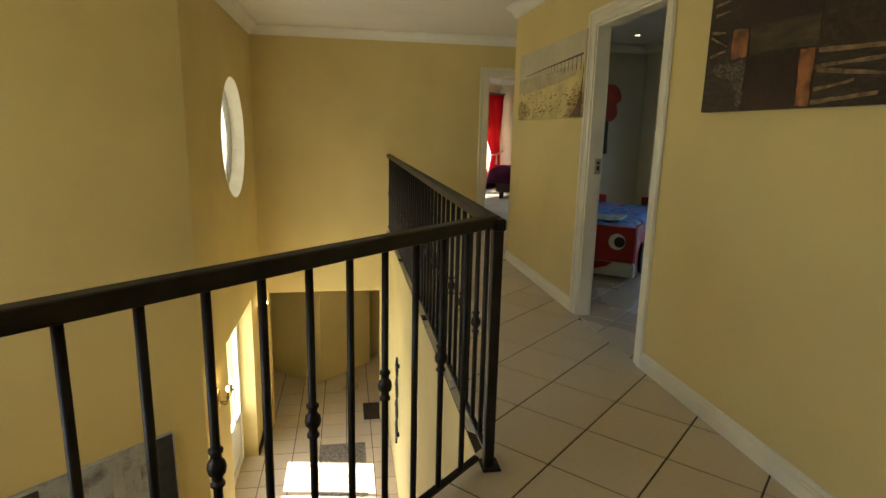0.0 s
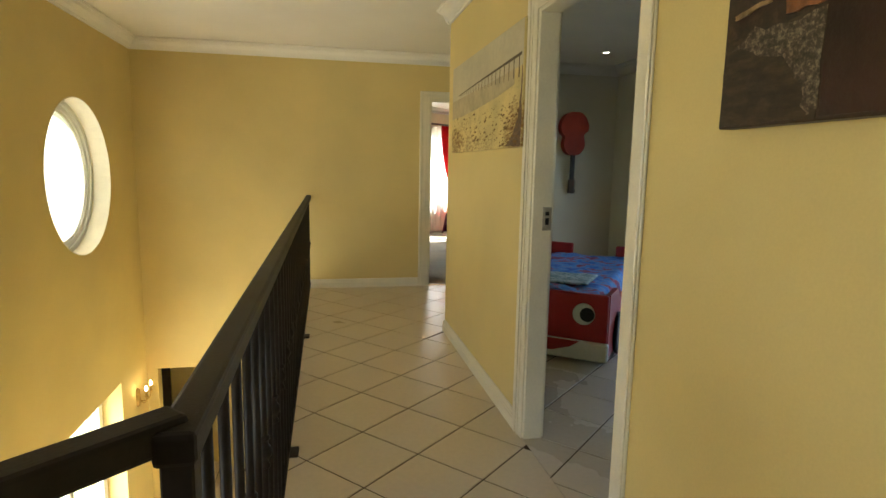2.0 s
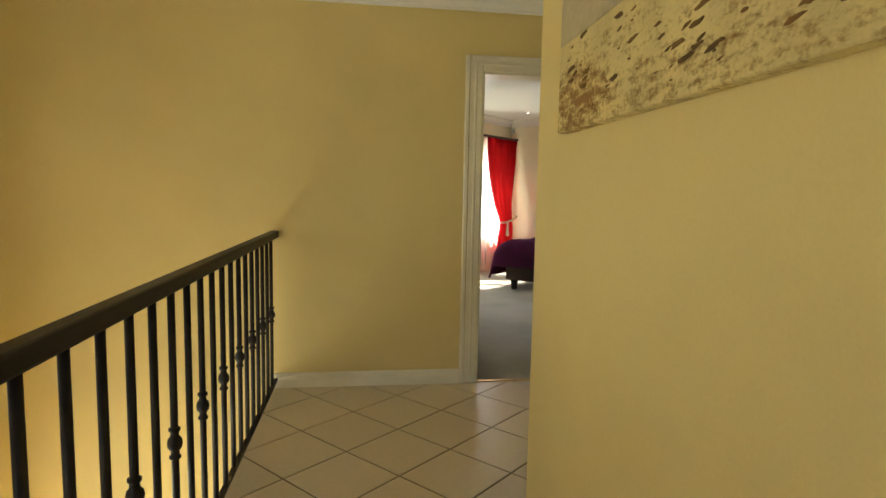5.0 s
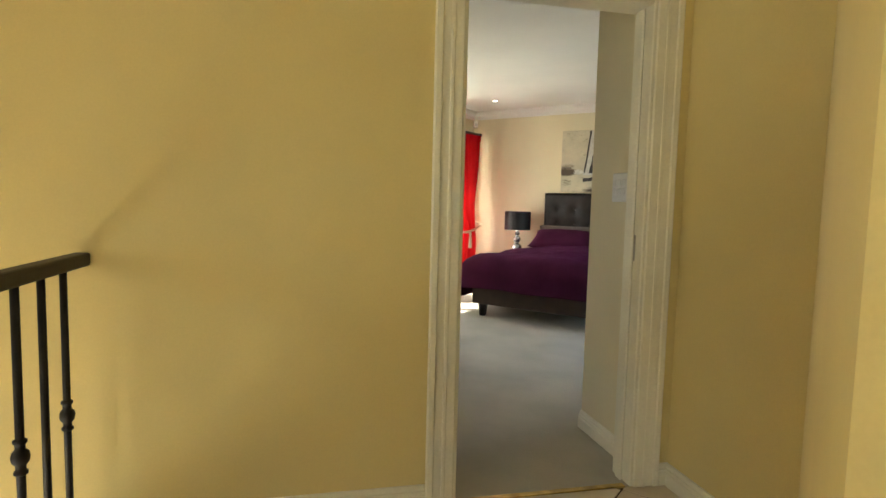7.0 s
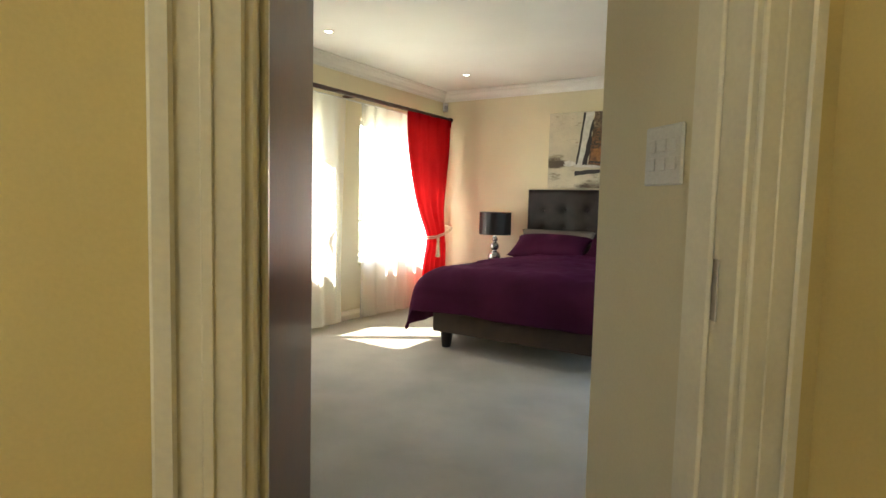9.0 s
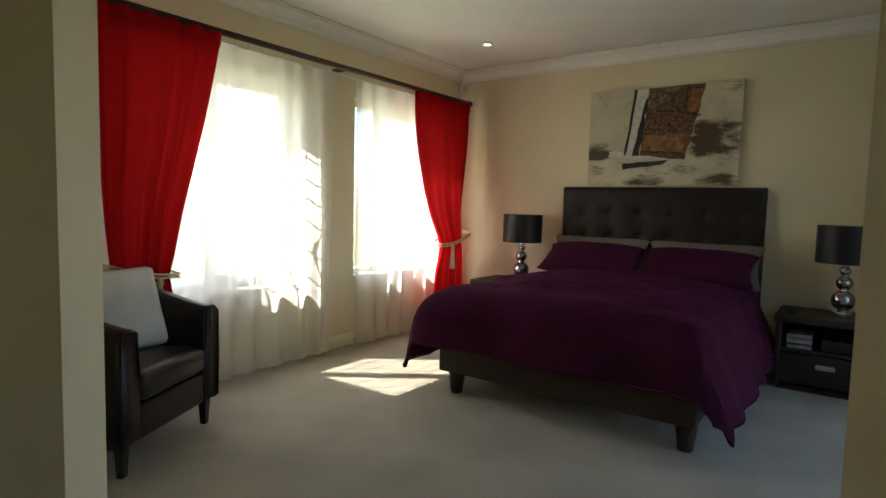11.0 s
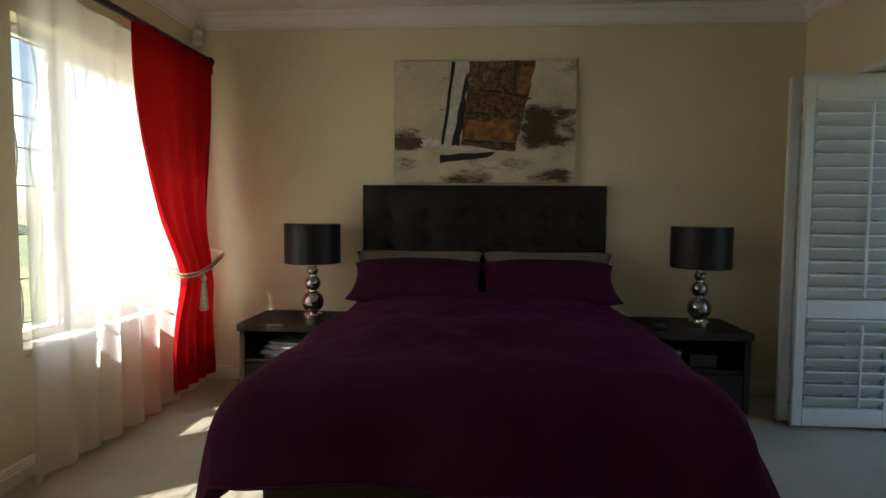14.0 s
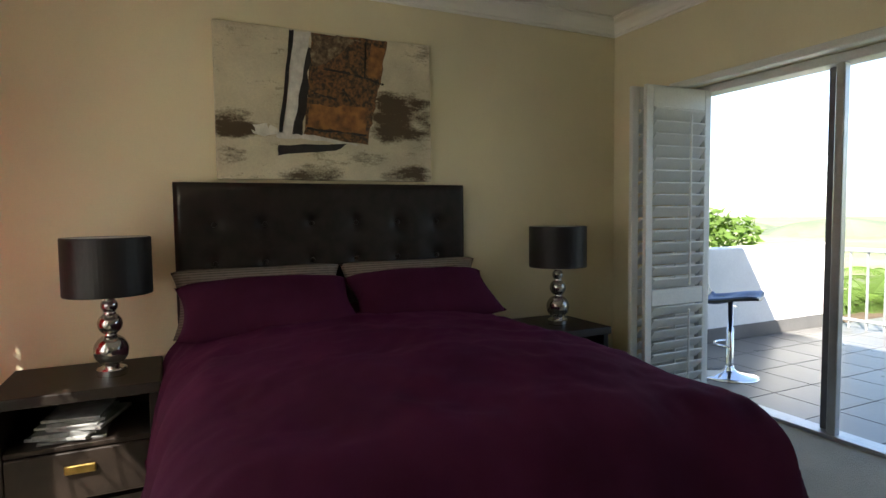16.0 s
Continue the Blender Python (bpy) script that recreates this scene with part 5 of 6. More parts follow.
def duvet(u, v):
    a = -1.26 + 2.48 * u
    b = 2.20 * v - 0.46
    ea, eb = max(0.0, abs(a) - DEDGE), max(0.0, -b)

    def fall(e, r=0.20, flare=0.18):
        if e <= 0:
            return 0.0, 0.0
        if e < r * 1.57:
            t = e / r
            return r * math.sin(t), r * (1 - math.cos(t))
        return r + flare * (e - r * 1.57), r + (e - r * 1.57)
    oa, da = fall(ea, 0.16, 0.42) if a > 0 else fall(ea)
    ob_, db = fall(eb)
    drop = (da ** 2.6 + db ** 2.6) ** (1 / 2.6)
    x = math.copysign(min(abs(a), DEDGE) + oa, a)
    y = 6.20 + max(b, 0) - ob_
    crown = 0.055 * (1 - min(1, abs(a) / DEDGE) ** 2) * min(1, max(0, b + 0.2) / 0.8)
    hang = min(1, drop / 0.25)
    z = DTOP + crown - drop
    fx = 0.030 * hang * math.sin(y * 8.5 + (2 if a > 0 else 0) + 1.5 * noise.noise((y * 2, 0, 3)))
    fy = 0.022 * hang * math.sin(x * 8 + 1)
    if da > db:
        x += math.copysign(abs(1) * fx, a)
    else:
        y -= fy
    wr = 0.024 * noise.noise((x * 3.0, y * 2.6, 0.5)) + 0.030 * (0.4 - abs(noise.noise((x * 3.2 + y * 2.2, y * 2.6 - x, 2.5)))) + 0.012 * (0.4 - abs(noise.noise((x * 9 - y * 5, y * 7 + x * 3, 5.5)))) + 0.004 * noise.noise((x * 25, y * 20, 1))
    return (x, y, max(0.16, z + wr * (1 - 0.5 * hang)))


dv = thing("duvet", "plain purple cotton duvet draped over the bed", "duvet", Matrix.Translation((BX, 0, 0)))
part("cover", sheet(duvet, 130, 110, 0.02), M_PURPLE, dv, smooth=True)
rim = [(0.002, 1 - k / 60) for k in range(61)] + [(k / 70, 0.002) for k in range(1, 71)] + [(0.998, k / 60) for k in range(1, 61)]
bm = bmesh.new()
tube(bm, [duvet(u, v) for u, v in rim], 0.006, 6)
part("hem", bm, M_PURPLE, dv, "stitched purple hem", smooth=True)


def pillow(name, label, m, w, h, t, material, seed):
    th = thing(name, label, "pillow", m)

    def shape(sign):
        def fn(u, v):
            a, b = 2 * u - 1, 2 * v - 1
            k = max(0.0, (1 - abs(a) ** 2.6) * (1 - abs(b) ** 2.6)) ** 0.6
            x = a * w / 2 * (1 - 0.09 * (1 - b * b) * a * a)
            y = b * h / 2 * (1 - 0.10 * a ** 8) * (1 - 0.05 * (1 - a * a) * b * b)
            return (x, y, sign * (t / 2 * k + 0.003) + 0.012 * k * noise.noise((x * 7, y * 7, seed)))
        return fn
    bm = bmesh.new()
    for sgn in (1, -1):
        g = [[bm.verts.new(shape(sgn)(i / 30, j / 22)) for j in range(23)] for i in range(31)]
        for i in range(30):
            for j in range(22):
                bm.faces.new((g[i][j], g[i + 1][j], g[i + 1][j + 1], g[i][j + 1]))
    bmesh.ops.remove_doubles(bm, verts=bm.verts, dist=0.0065)
    part("cover", bm, material, th, smooth=True)
    return th


for sx in (-1, 1):
    pillow("grey_pillow", "grey striped pillow leaning on the headboard", Matrix.Translation((BX + sx * 0.415, 7.95, 0.765)) @ Matrix.Rotation(radians(78), 4, 'X'), 0.83, 0.36, 0.13, M_STRIPE, 3 + sx)
    pillow("purple_pillow", "purple cotton pillow at the head of the bed", Matrix.Translation((BX + sx * 0.40, 7.73, 0.765)) @ Matrix.Rotation(radians(32), 4, 'X'), 0.83, 0.40, 0.19, M_PURPLE, 7 + sx)


# ---- bedroom: nightstands and lamps ----
def nightstand(label, x0, x1, handle, seed, books=False):
    y0, y1, h = 7.60, 8.09, 0.505
    th = thing("nightstand", label, "nightstand")
    part("top", boxed(x0 - 0.012, y0 - 0.015, h - 0.045, x1 + 0.012, y1, h, bevel=0.006, seg=2), M_DARKWOOD, th)
    for a, b in ((x0, x0 + 0.035), (x1 - 0.035, x1)):
        part("side_panel", boxed(a, y0, 0.03, b, y1, h - 0.0455, bevel=0.003), M_DARKWOOD, th)
    part("back_panel", boxed(x0 + 0.035, y1 - 0.02, 0.03, x1 - 0.035, y1, h - 0.0455), M_DARKWOOD, th)
    part("shelf", boxed(x0 + 0.036, y0 + 0.01, 0.265, x1 - 0.036, y1 - 0.021, 0.285, bevel=0.002), M_DARKWOOD, th)
    d = part("drawer", boxed(x0 + 0.038, y0 + 0.002, 0.06, x1 - 0.038, y0 + 0.40, 0.258, bevel=0.004), M_DARKWOOD, th)
    bm = boxed((x0 + x1) / 2 - 0.055, y0 - 0.012, 0.170, (x0 + x1) / 2 + 0.055, y0 + 0.0015, 0.205, bevel=0.004)
    part("handle", bm, handle, d, "metal plate handle")
    part("plinth", boxed(x0 + 0.02, y0 + 0.03, 0.002, x1 - 0.02, y1 - 0.02, 0.0305), M_DARKWOOD, th)
    r = random.Random(seed)
    z = 0.2855
    for i in range(5 if books else 0):
        t = 0.012 + 0.010 * r.random()
        bk = thing("book", "slim pale book in a neat stack on the nightstand shelf", "book",
                   Matrix.Translation((x0 + 0.135, y0 + 0.14, z)) @ Matrix.Rotation(r.uniform(-0.05, 0.05), 4, 'Z'), group="stacked books")
        part("cover", boxed(-0.07, -0.10, 0, 0.07, 0.10, t, bevel=0.0015), (M_PAPER, M_BLACK, M_PAPER, M_STRIPE, M_PAPER)[i], bk)
        z += t + 0.0006
    if books:
        bx = thing("small_box", "small dark box standing on the nightstand shelf", "box", Matrix.Translation((x0 + 0.34, y0 + 0.16, 0.2855)))
        part("case", boxed(-0.08, -0.09, 0, 0.08, 0.09, 0.075, bevel=0.004), M_BLACK, bx)
    for i in range(0 if books else 7):
        t = 0.008 + 0.012 * r.random()
        w_, d_ = 0.20 + 0.05 * r.random(), 0.26 + 0.04 * r.random()
        mg = thing("magazine", "magazine lying in a loose pile on the nightstand shelf", "magazine",
                   Matrix.Translation(((x0 + x1) / 2 - 0.05 + 0.08 * r.random(), y0 + 0.19, z)) @ Matrix.Rotation(r.uniform(-0.35, 0.35), 4, 'Z'), group="magazine pile")
        part("page_block", boxed(-w_ / 2, -d_ / 2, 0, w_ / 2, d_ / 2, t, bevel=0.0015), M_PAPER, mg)
        z += t + 0.0006
    return th


nightstand("dark wood nightstand with open shelf and brass handle", -5.26, -4.68, M_BRASS, 1)
nightstand("dark wood nightstand with open shelf and steel handle", -2.83, -2.25, M_STEEL, 2, True)


def ball(r, n=10):
    return [(r * math.sin(math.pi * i / n), r - r * math.cos(math.pi * i / n)) for i in range(n + 1)]


def table_lamp(x, y, z):
    th = thing("table_lamp", "table lamp with stacked chrome balls and black drum shade", "table lamp", Matrix.Translation((x, y, z)), group="bedside lamps")
    part("base", lathe(bmesh.new(), [(0, 0), (0.058, 0), (0.06, 0.004), (0.06, 0.028), (0.055, 0.034), (0.03, 0.036), (0.03, 0.045), (0, 0.045)], 32), M_CHROME, th, smooth=False)
    zz = 0.040
    for r in (0.070, 0.050, 0.034):
        part("ball", lathe(bmesh.new(), [(rr, zz + h) for rr, h in ball(r, 16)], 32), M_SMOKE, th, "smoked mirror-glass ball", smooth=True)
        zz += 2 * r
        part("collar", lathe(bmesh.new(), [(0, zz - 0.008), (0.024, zz - 0.008), (0.026, zz - 0.003), (0.024, zz + 0.004), (0, zz + 0.004)], 24), M_CHROME, th, smooth=True)
        zz -= 0.004
    part("stem", lathe(bmesh.new(), [(0.007, zz), (0.007, 0.50)], 12), M_CHROME, th)
    part("shade", lathe(bmesh.new(), [(0.168, 0.355), (0.172, 0.355), (0.174, 0.36), (0.174, 0.598), (0.172, 0.603), (0.168, 0.603), (0.168, 0.355)], 64), M_SHADE, th, "black satin drum shade", smooth=False)
    part("shade_lining", lathe(bmesh.new(), [(0.1665, 0.357), (0.1665, 0.601)], 64), M_SHADEIN, th, smooth=True)
    bm = bmesh.new()
    for a in range(3):
        tube(bm, [(0, 0, 0.50), (0.166 * math.cos(a * 2.094), 0.166 * math.sin(a * 2.094), 0.59)], 0.002, 5)
    part("shade_spider", bm, M_CHROME, th)


table_lamp(-4.862, 7.80, 0.506)
table_lamp(-2.475, 7.80, 0.506)
pc = thing("small_clock", "small black clock on the nightstand", "clock", Matrix.Translation((-2.745, 7.69, 0.506)))
part("case", boxed(-0.035, -0.02, 0, 0.035, 0.02, 0.035, bevel=0.008, seg=2), M_BLACK, pc)
cb = thing("power_cable", "thin black cable on the carpet by the nightstand", "cable")
bm = bmesh.new()
tube(bm, [(-5.50, 8.10, 0.006), (-5.45, 8.02, 0.006), (-5.40, 7.93, 0.006), (-5.32, 7.93, 0.006), (-5.22, 8.095, 0.006)], 0.004, 6)
part("cord", bm, M_BLACK, cb, smooth=True)

# ---- bedroom: picture over the bed ----
M_ART = smeared("pale cream oil canvas", (0.60, 0.54, 0.39), (0.065, 0.040, 0.016), [(0.93, 0.36, 0.15, 0.17, 1.1), (1.00, 0.46, 0.20, 0.07, 0.7), (1.12, 0.34, 0.14, 0.12, 0.75), (0.08, 0.29, 0.15, 0.10, 1.0), (0.50, 0.03, 0.22, 0.07, 1.0), (1.05, 0.04, 0.20, 0.07, 1.0), (0.30, 0.45, 0.07, 0.30, 0.25), (1.12, 0.74, 0.12, 0.08, 0.35), (0.16, 0.25, 0.20, 0.05, 0.6), (0.98, 0.27, 0.24, 0.06, 0.6), (0.72, 0.12, 0.30, 0.05, 0.45), (1.15, 0.46, 0.10, 0.03, 0.8), (0.07, 0.12, 0.12, 0.07, 0.5)], 15, (0.5, 1, 1.5), 0.62, 1.60, 2.12, 2.2)
M_ARTO = spotted_mat("rust and black oil paint", [(0.012, 0.009, 0.007), (0.055, 0.030, 0.012), (0.17, 0.078, 0.026), (0.22, 0.105, 0.035)], 55.0, 0.5)
M_ARTK = mat("black oil paint", (0.015, 0.012, 0.011), 0.45, vary=0.3, scale=20, fine=90, bump=0.5)
M_ARTB = spotted_mat("umber oil paint", [(0.02, 0.014, 0.009), (0.07, 0.042, 0.02), (0.16, 0.11, 0.06), (0.30, 0.25, 0.16)], 30.0, 0.5)
M_ARTW = mat("white oil paint", (0.62, 0.60, 0.54), 0.5, vary=0.1, scale=20, fine=90, bump=0.6)
M_ARTOR = mat("orange oil paint", (0.27, 0.115, 0.030), 0.5, vary=0.35, scale=18, fine=90, bump=0.5)
art = canvas("bedroom_painting", "abstract canvas in grey, rust and black above the headboard", Matrix.Translation((-4.385, 8.127, 1.385)), 1.195, 0.80, 0.045, M_ART)


patch(art, "rust_field", ragged([(0.44, 0.23), (0.80, 0.21), (0.855, 0.45), (0.88, 0.55), (0.925, 0.79), (0.50, 0.79), (0.47, 0.50)], 0.007, 6, 1), M_ARTO, 0.045, 0.0025)
patch(art, "umber_corner", ragged([(0.485, 0.60), (0.60, 0.64), (0.70, 0.74), (0.78, 0.785), (0.505, 0.788)], 0.012, 6, 60), M_ARTB, 0.045, 0.0030)
patch(art, "orange_square", ragged([(0.80, 0.585), (0.885, 0.575), (0.912, 0.75), (0.835, 0.765)], 0.006, 4, 2), M_ARTOR, 0.045, 0.004)
patch(art, "orange_band", ragged([(0.455, 0.285), (0.785, 0.265), (0.80, 0.40), (0.48, 0.415)], 0.012, 7, 3), M_ARTOR, 0.045, 0.0036)
patch(art, "white_stroke", ragged([(0.335, 0.25), (0.385, 0.25), (0.44, 0.55), (0.49, 0.79), (0.405, 0.79)], 0.006, 6, 4), M_ARTW, 0.045, 0.0045)
patch(art, "black_stroke", ragged([(0.312, 0.25), (0.332, 0.25), (0.405, 0.79), (0.383, 0.79)], 0.003, 8, 5), M_ARTK, 0.045, 0.005)
patch(art, "black_stroke", ragged([(0.375, 0.24), (0.435, 0.24), (0.495, 0.70), (0.45, 0.72), (0.42, 0.52)], 0.010, 7, 6), M_ARTK, 0.045, 0.0042)
patch(art, "black_bar", ragged([(0.305, 0.13), (0.308, 0.18), (0.69, 0.207), (0.62, 0.165)], 0.004, 6, 7), M_ARTK, 0.045, 0.005)
for k, (xa, za, xb, zb) in enumerate(((0.56, 0.60, 0.70, 0.59), (0.70, 0.585, 0.87, 0.555), (0.50, 0.47, 0.62, 0.44), (0.66, 0.50, 0.70, 0.44), (0.80, 0.77, 0.79, 0.58), (0.46, 0.275, 0.79, 0.25), (0.85, 0.55, 0.90, 0.545))):
    patch(art, "dark_crack", ragged([(xa, za), (xb, zb), (xb + 0.003, zb + 0.007), (xa + 0.004, za + 0.008)], 0.006, 8, 40 + k), M_ARTK, 0.045, 0.0048)
patch(art, "white_drag", ragged([(0.30, 0.225), (0.62, 0.205), (0.76, 0.20), (0.50, 0.245), (0.30, 0.255)], 0.008, 5, 62), M_ARTW, 0.045, 0.0026)
patch(art, "white_blot", ragged([(0.18, 0.235), (0.38, 0.24), (0.39, 0.29), (0.28, 0.275), (0.19, 0.29)], 0.015, 4, 12), M_ARTW, 0.045, 0.004)

# ---- bedroom: tub chair ----
ch = thing("tub_chair", "dark brown leather tub armchair with tapered wooden legs", "armchair", Matrix.Translation((-4.974, 4.618, 0)) @ Matrix.Rotation(radians(-63.0), 4, 'Z') @ Matrix.Scale(1.05, 4))


def tub(u, v):
    """Wrap-round arm and back: u along the U, v up; outer then inner side."""
    a = math.pi * (u * 1.0)
    w_, d_ = 0.335, 0.62
    k = u * 3
    if k < 1:
        p = Vector((w_, 0 - d_ * 0.55 * k))
        nrm = Vector((1, 0))
    elif k < 2:
        t = math.pi * (k - 1)
        p = Vector((w_ * math.cos(t), -d_ * 0.55 - (d_ * 0.45) * math.sin(t)))
        nrm = Vector((math.cos(t), -math.sin(t)))
    else:
        p = Vector((-w_, -d_ * 0.55 * (3 - k)))
        nrm = Vector((-1, 0))
    top = 0.60 + 0.10 * math.sin(math.pi * u) ** 1.5
    th_ = 0.10
    prof = [(0.0, 0.13), (0.012, 0.30), (0.02, top - 0.05), (0.0, top - 0.012), (-0.03, top), (-th_ + 0.03, top), (-th_, top - 0.02), (-th_ - 0.005, 0.40), (-th_ - 0.005, 0.15), (0.0, 0.13)]
    f = v * (len(prof) - 1)
    i = min(int(f), len(prof) - 2)
    f -= i
    o = prof[i][0] + (prof[i + 1][0] - prof[i][0]) * f
    z = prof[i][1] + (prof[i + 1][1] - prof[i][1]) * f
    q = p + nrm * o
    return (q.x, q.y, z)


bm = sheet(tub, 54, 27)
bmesh.ops.remove_doubles(bm, verts=bm.verts, dist=0.0005)
bmesh.ops.holes_fill(bm, edges=[e for e in bm.edges if e.is_boundary], sides=60)
part("shell", bm, M_LEATHER, ch, smooth=True)
part("seat_base", boxed(-0.235, -0.52, 0.13, 0.235, -0.005, 0.28, bevel=0.015, seg=2), M_LEATHER, ch)
part("seat_cushion", boxed(-0.228, -0.50, 0.285, 0.228, 0.02, 0.415, bevel=0.045, seg=4), M_LEATHER, ch, smooth=True)
for sgn in (-1, 1):
    bm = bmesh.new()
    tube(bm, [(sgn * 0.338, 0.004, 0.14), (sgn * 0.345, 0.006, 0.35), (sgn * 0.338, 0.006, 0.575), (sgn * 0.30, 0.004, 0.60), (sgn * 0.25, 0.004, 0.585), (sgn * 0.235, 0.004, 0.40)], 0.005, 6)
    part("piping", bm, M_LEATHER, ch, smooth=True)
for x, y in ((-0.29, -0.04), (0.29, -0.04), (-0.24, -0.52), (0.24, -0.52)):
    bm = boxed(x - 0.022, y - 0.022, 0.002, x + 0.022, y + 0.022, 0.132, bevel=0.004)
    for v in bm.verts:
        if v.co.z < 0.07:
            v.co.x = x + (v.co.x - x) * 0.68
            v.co.y = y + (v.co.y - y) * 0.68
    part("leg", bm, M_DARKWOOD, ch)
CHM = ch.matrix_world.copy()
pillow("scatter_cushion", "pale grey square cushion leaning in the armchair", CHM @ Matrix.Translation((-0.07, -0.30, 0.60)) @ Matrix.Rotation(radians(165), 4, 'Z') @ Matrix.Rotation(radians(72), 4, 'X'), 0.40, 0.40, 0.14, M_CUSHION, 11)

# ---- bedroom: sliding door, shutters, small fittings ----
sd = thing("sliding_door_2", "grey aluminium sliding door standing partly open to the balcony", "sliding door", kind="structure")
SX = -1.51
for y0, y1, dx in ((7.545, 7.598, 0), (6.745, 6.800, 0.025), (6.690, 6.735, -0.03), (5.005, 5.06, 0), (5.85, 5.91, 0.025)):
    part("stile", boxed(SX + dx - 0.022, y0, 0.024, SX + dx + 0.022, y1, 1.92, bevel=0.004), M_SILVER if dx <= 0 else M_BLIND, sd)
part("track", boxed(SX - 0.06, 5.005, 0.0, SX + 0.06, 7.598, 0.024, bevel=0.004), M_SILVER, sd)
part("head", boxed(SX - 0.06, 5.005, 1.92, SX + 0.06, 7.598, 1.968, bevel=0.004), M_WHITEALU, sd)
p = part("pane", boxed(SX - 0.033, 5.06, 0.03, SX - 0.027, 6.69, 1.92), M_GLASS, sd)
p.visible_shadow = False
struct("trim_shutter_track", boxed(-1.765, 4.98, 1.945, -1.70, 7.615, 1.985, bevel=0.006), M_SHUTTER, label="white shutter head track over the sliding door", category="trim")


def shutter(label, m):
    th = thing("shutter_panel", label, "shutter", m, group="folding shutters")
    w_, h_ = 0.535, 1.935
    for a, b in ((0, 0.055), (w_ - 0.055, w_)):
        part("stile", boxed(a, -0.014, 0.02, b, 0.014, h_, bevel=0.004), M_SHUTTER, th)
    for a, b in ((0.02, 0.12), (0.62, 0.72), (h_ - 0.13, h_)):
        part("rail", boxed(0.055, -0.0135, a, w_ - 0.055, 0.0135, b, bevel=0.003), M_SHUTTER, th)
    data = None
    for z0, z1, n in ((0.12, 0.62, 7), (0.72, h_ - 0.13, 15)):
        for i in range(n):
            z = z0 + (z1 - z0) * (i + 0.5) / n
            if data is None:
                bm = boxed(0.057, -0.042, -0.0055, w_ - 0.057, 0.042, 0.0055, bevel=0.004)
                bm.transform(Matrix.Rotation(radians(-48), 4, 'X'))
                o = part("louvre", bm, M_SHUTTER, th)
                data = o.data
            else:
                o = new("louvre", data)
                o.parent = th
            o.location = (0, 0, z)
        part("tilt_rod", boxed(w_ * 0.62 - 0.007, -0.048, z0 + 0.02, w_ * 0.62 + 0.007, -0.037, z1 - 0.03, bevel=0.003), M_SHUTTER, th)
    return th


shutter("white louvred shutter panel folded open at the balcony door", Matrix.Translation((-2.078, 7.495, 0)))
shutter("white louvred shutter panel folded open at the balcony door", Matrix.Translation((-2.115, 7.572, 0)) @ Matrix.Rotation(radians(-0.6), 4, 'Z'))

sp = thing("light_switch", "white plastic multi-gang switch plate on the entry wall", "light switch", Matrix.Translation(G(4.10, 1.118, 1.30)) @ Matrix.Rotation(GA, 4, 'Z') @ Matrix.Diagonal((1.12, 1.0, 0.92, 1.0)))
part("plate", boxed(-0.062, 0.0, -0.075, 0.062, 0.010, 0.075, bevel=0.004), M_WHITEP, sp)
for x in (-0.034, 0.0, 0.034):
    for z in (-0.022, 0.024):
        part("rocker", boxed(x - 0.013, 0.0101, z - 0.017, x + 0.013, 0.0135, z + 0.017, bevel=0.002), M_WHITEP, sp)
sn = thing("motion_sensor_box", "small white alarm sensor in the corner under the cornice", "alarm sensor", Matrix.Translation((-5.72, 8.06, 2.345)) @ Matrix.Rotation(radians(45), 4, 'Z'))
part("case", boxed(-0.03, -0.025, -0.05, 0.03, 0.025, 0.05, bevel=0.010, seg=2), M_WHITEP, sn)
part("lens", boxed(-0.02, -0.031, -0.03, 0.02, -0.0245, 0.012, bevel=0.003), M_PALE, sn)
part("wall_bracket", boxed(-0.012, 0.0245, -0.02, 0.012, 0.062, 0.02, bevel=0.002), M_WHITEP, sn)

M_DOWN = glow_mat("downlight bulb", (1.0, 0.93, 0.80), 1.6)


def downlight(x, y):
    th = thing("downlight", "small round recessed ceiling downlight with chrome ring", "downlight", Matrix.Translation((x, y, CEIL_Z)), group="downlights")
    part("ring", lathe(bmesh.new(), [(0.030, -0.001), (0.042, -0.001), (0.040, -0.007), (0.032, -0.009), (0.030, -0.006), (0.030, -0.001)], 28), M_CHROME, th, smooth=True)
    part("bulb", lathe(bmesh.new(), [(0, -0.003), (0.029, -0.003), (0.026, -0.006), (0, -0.008)], 20), M_DOWN, th)


for x, y in ((-5.02, 7.36), (-5.23, 5.58), (-2.6, 7.36), (-2.6, 5.75), (-0.93, 3.47)):
    downlight(x, y)

# ---- balcony and beyond ----
floor_bal = struct("floor_balcony", prism(bmesh.new(), [(-1.44, 4.05), g2(3.9, 2.88), g2(-4.5, 2.88), (5.2, 2.2), (5.2, 8.9), (-1.44, 8.9)], -0.30, -0.034), M_GROUT, label="balcony floor of dark grey tiles", category="floor")
# eave not seen itself; added to throw the shadow edge on the parapet
struct("roof_eave_shade", boxed(-1.60, 4.6, 2.645, -0.98, 9.0, 2.75, bevel=0.01), M_WHITEWALL, label="white eave over the balcony door, added to shade the parapet", category="eave")
struct("parapet_wall", boxed(-1.44, 8.62, -0.28, 1.60, 8.80, 0.84, bevel=0.01), M_WHITEWALL, label="white rendered balcony parapet wall", category="parapet")
struct("parapet_wall_end", boxed(1.60, 8.56, -0.28, 1.77, 8.80, 0.84, bevel=0.01), M_WHITEWALL, label="white rendered balcony parapet return", category="parapet")
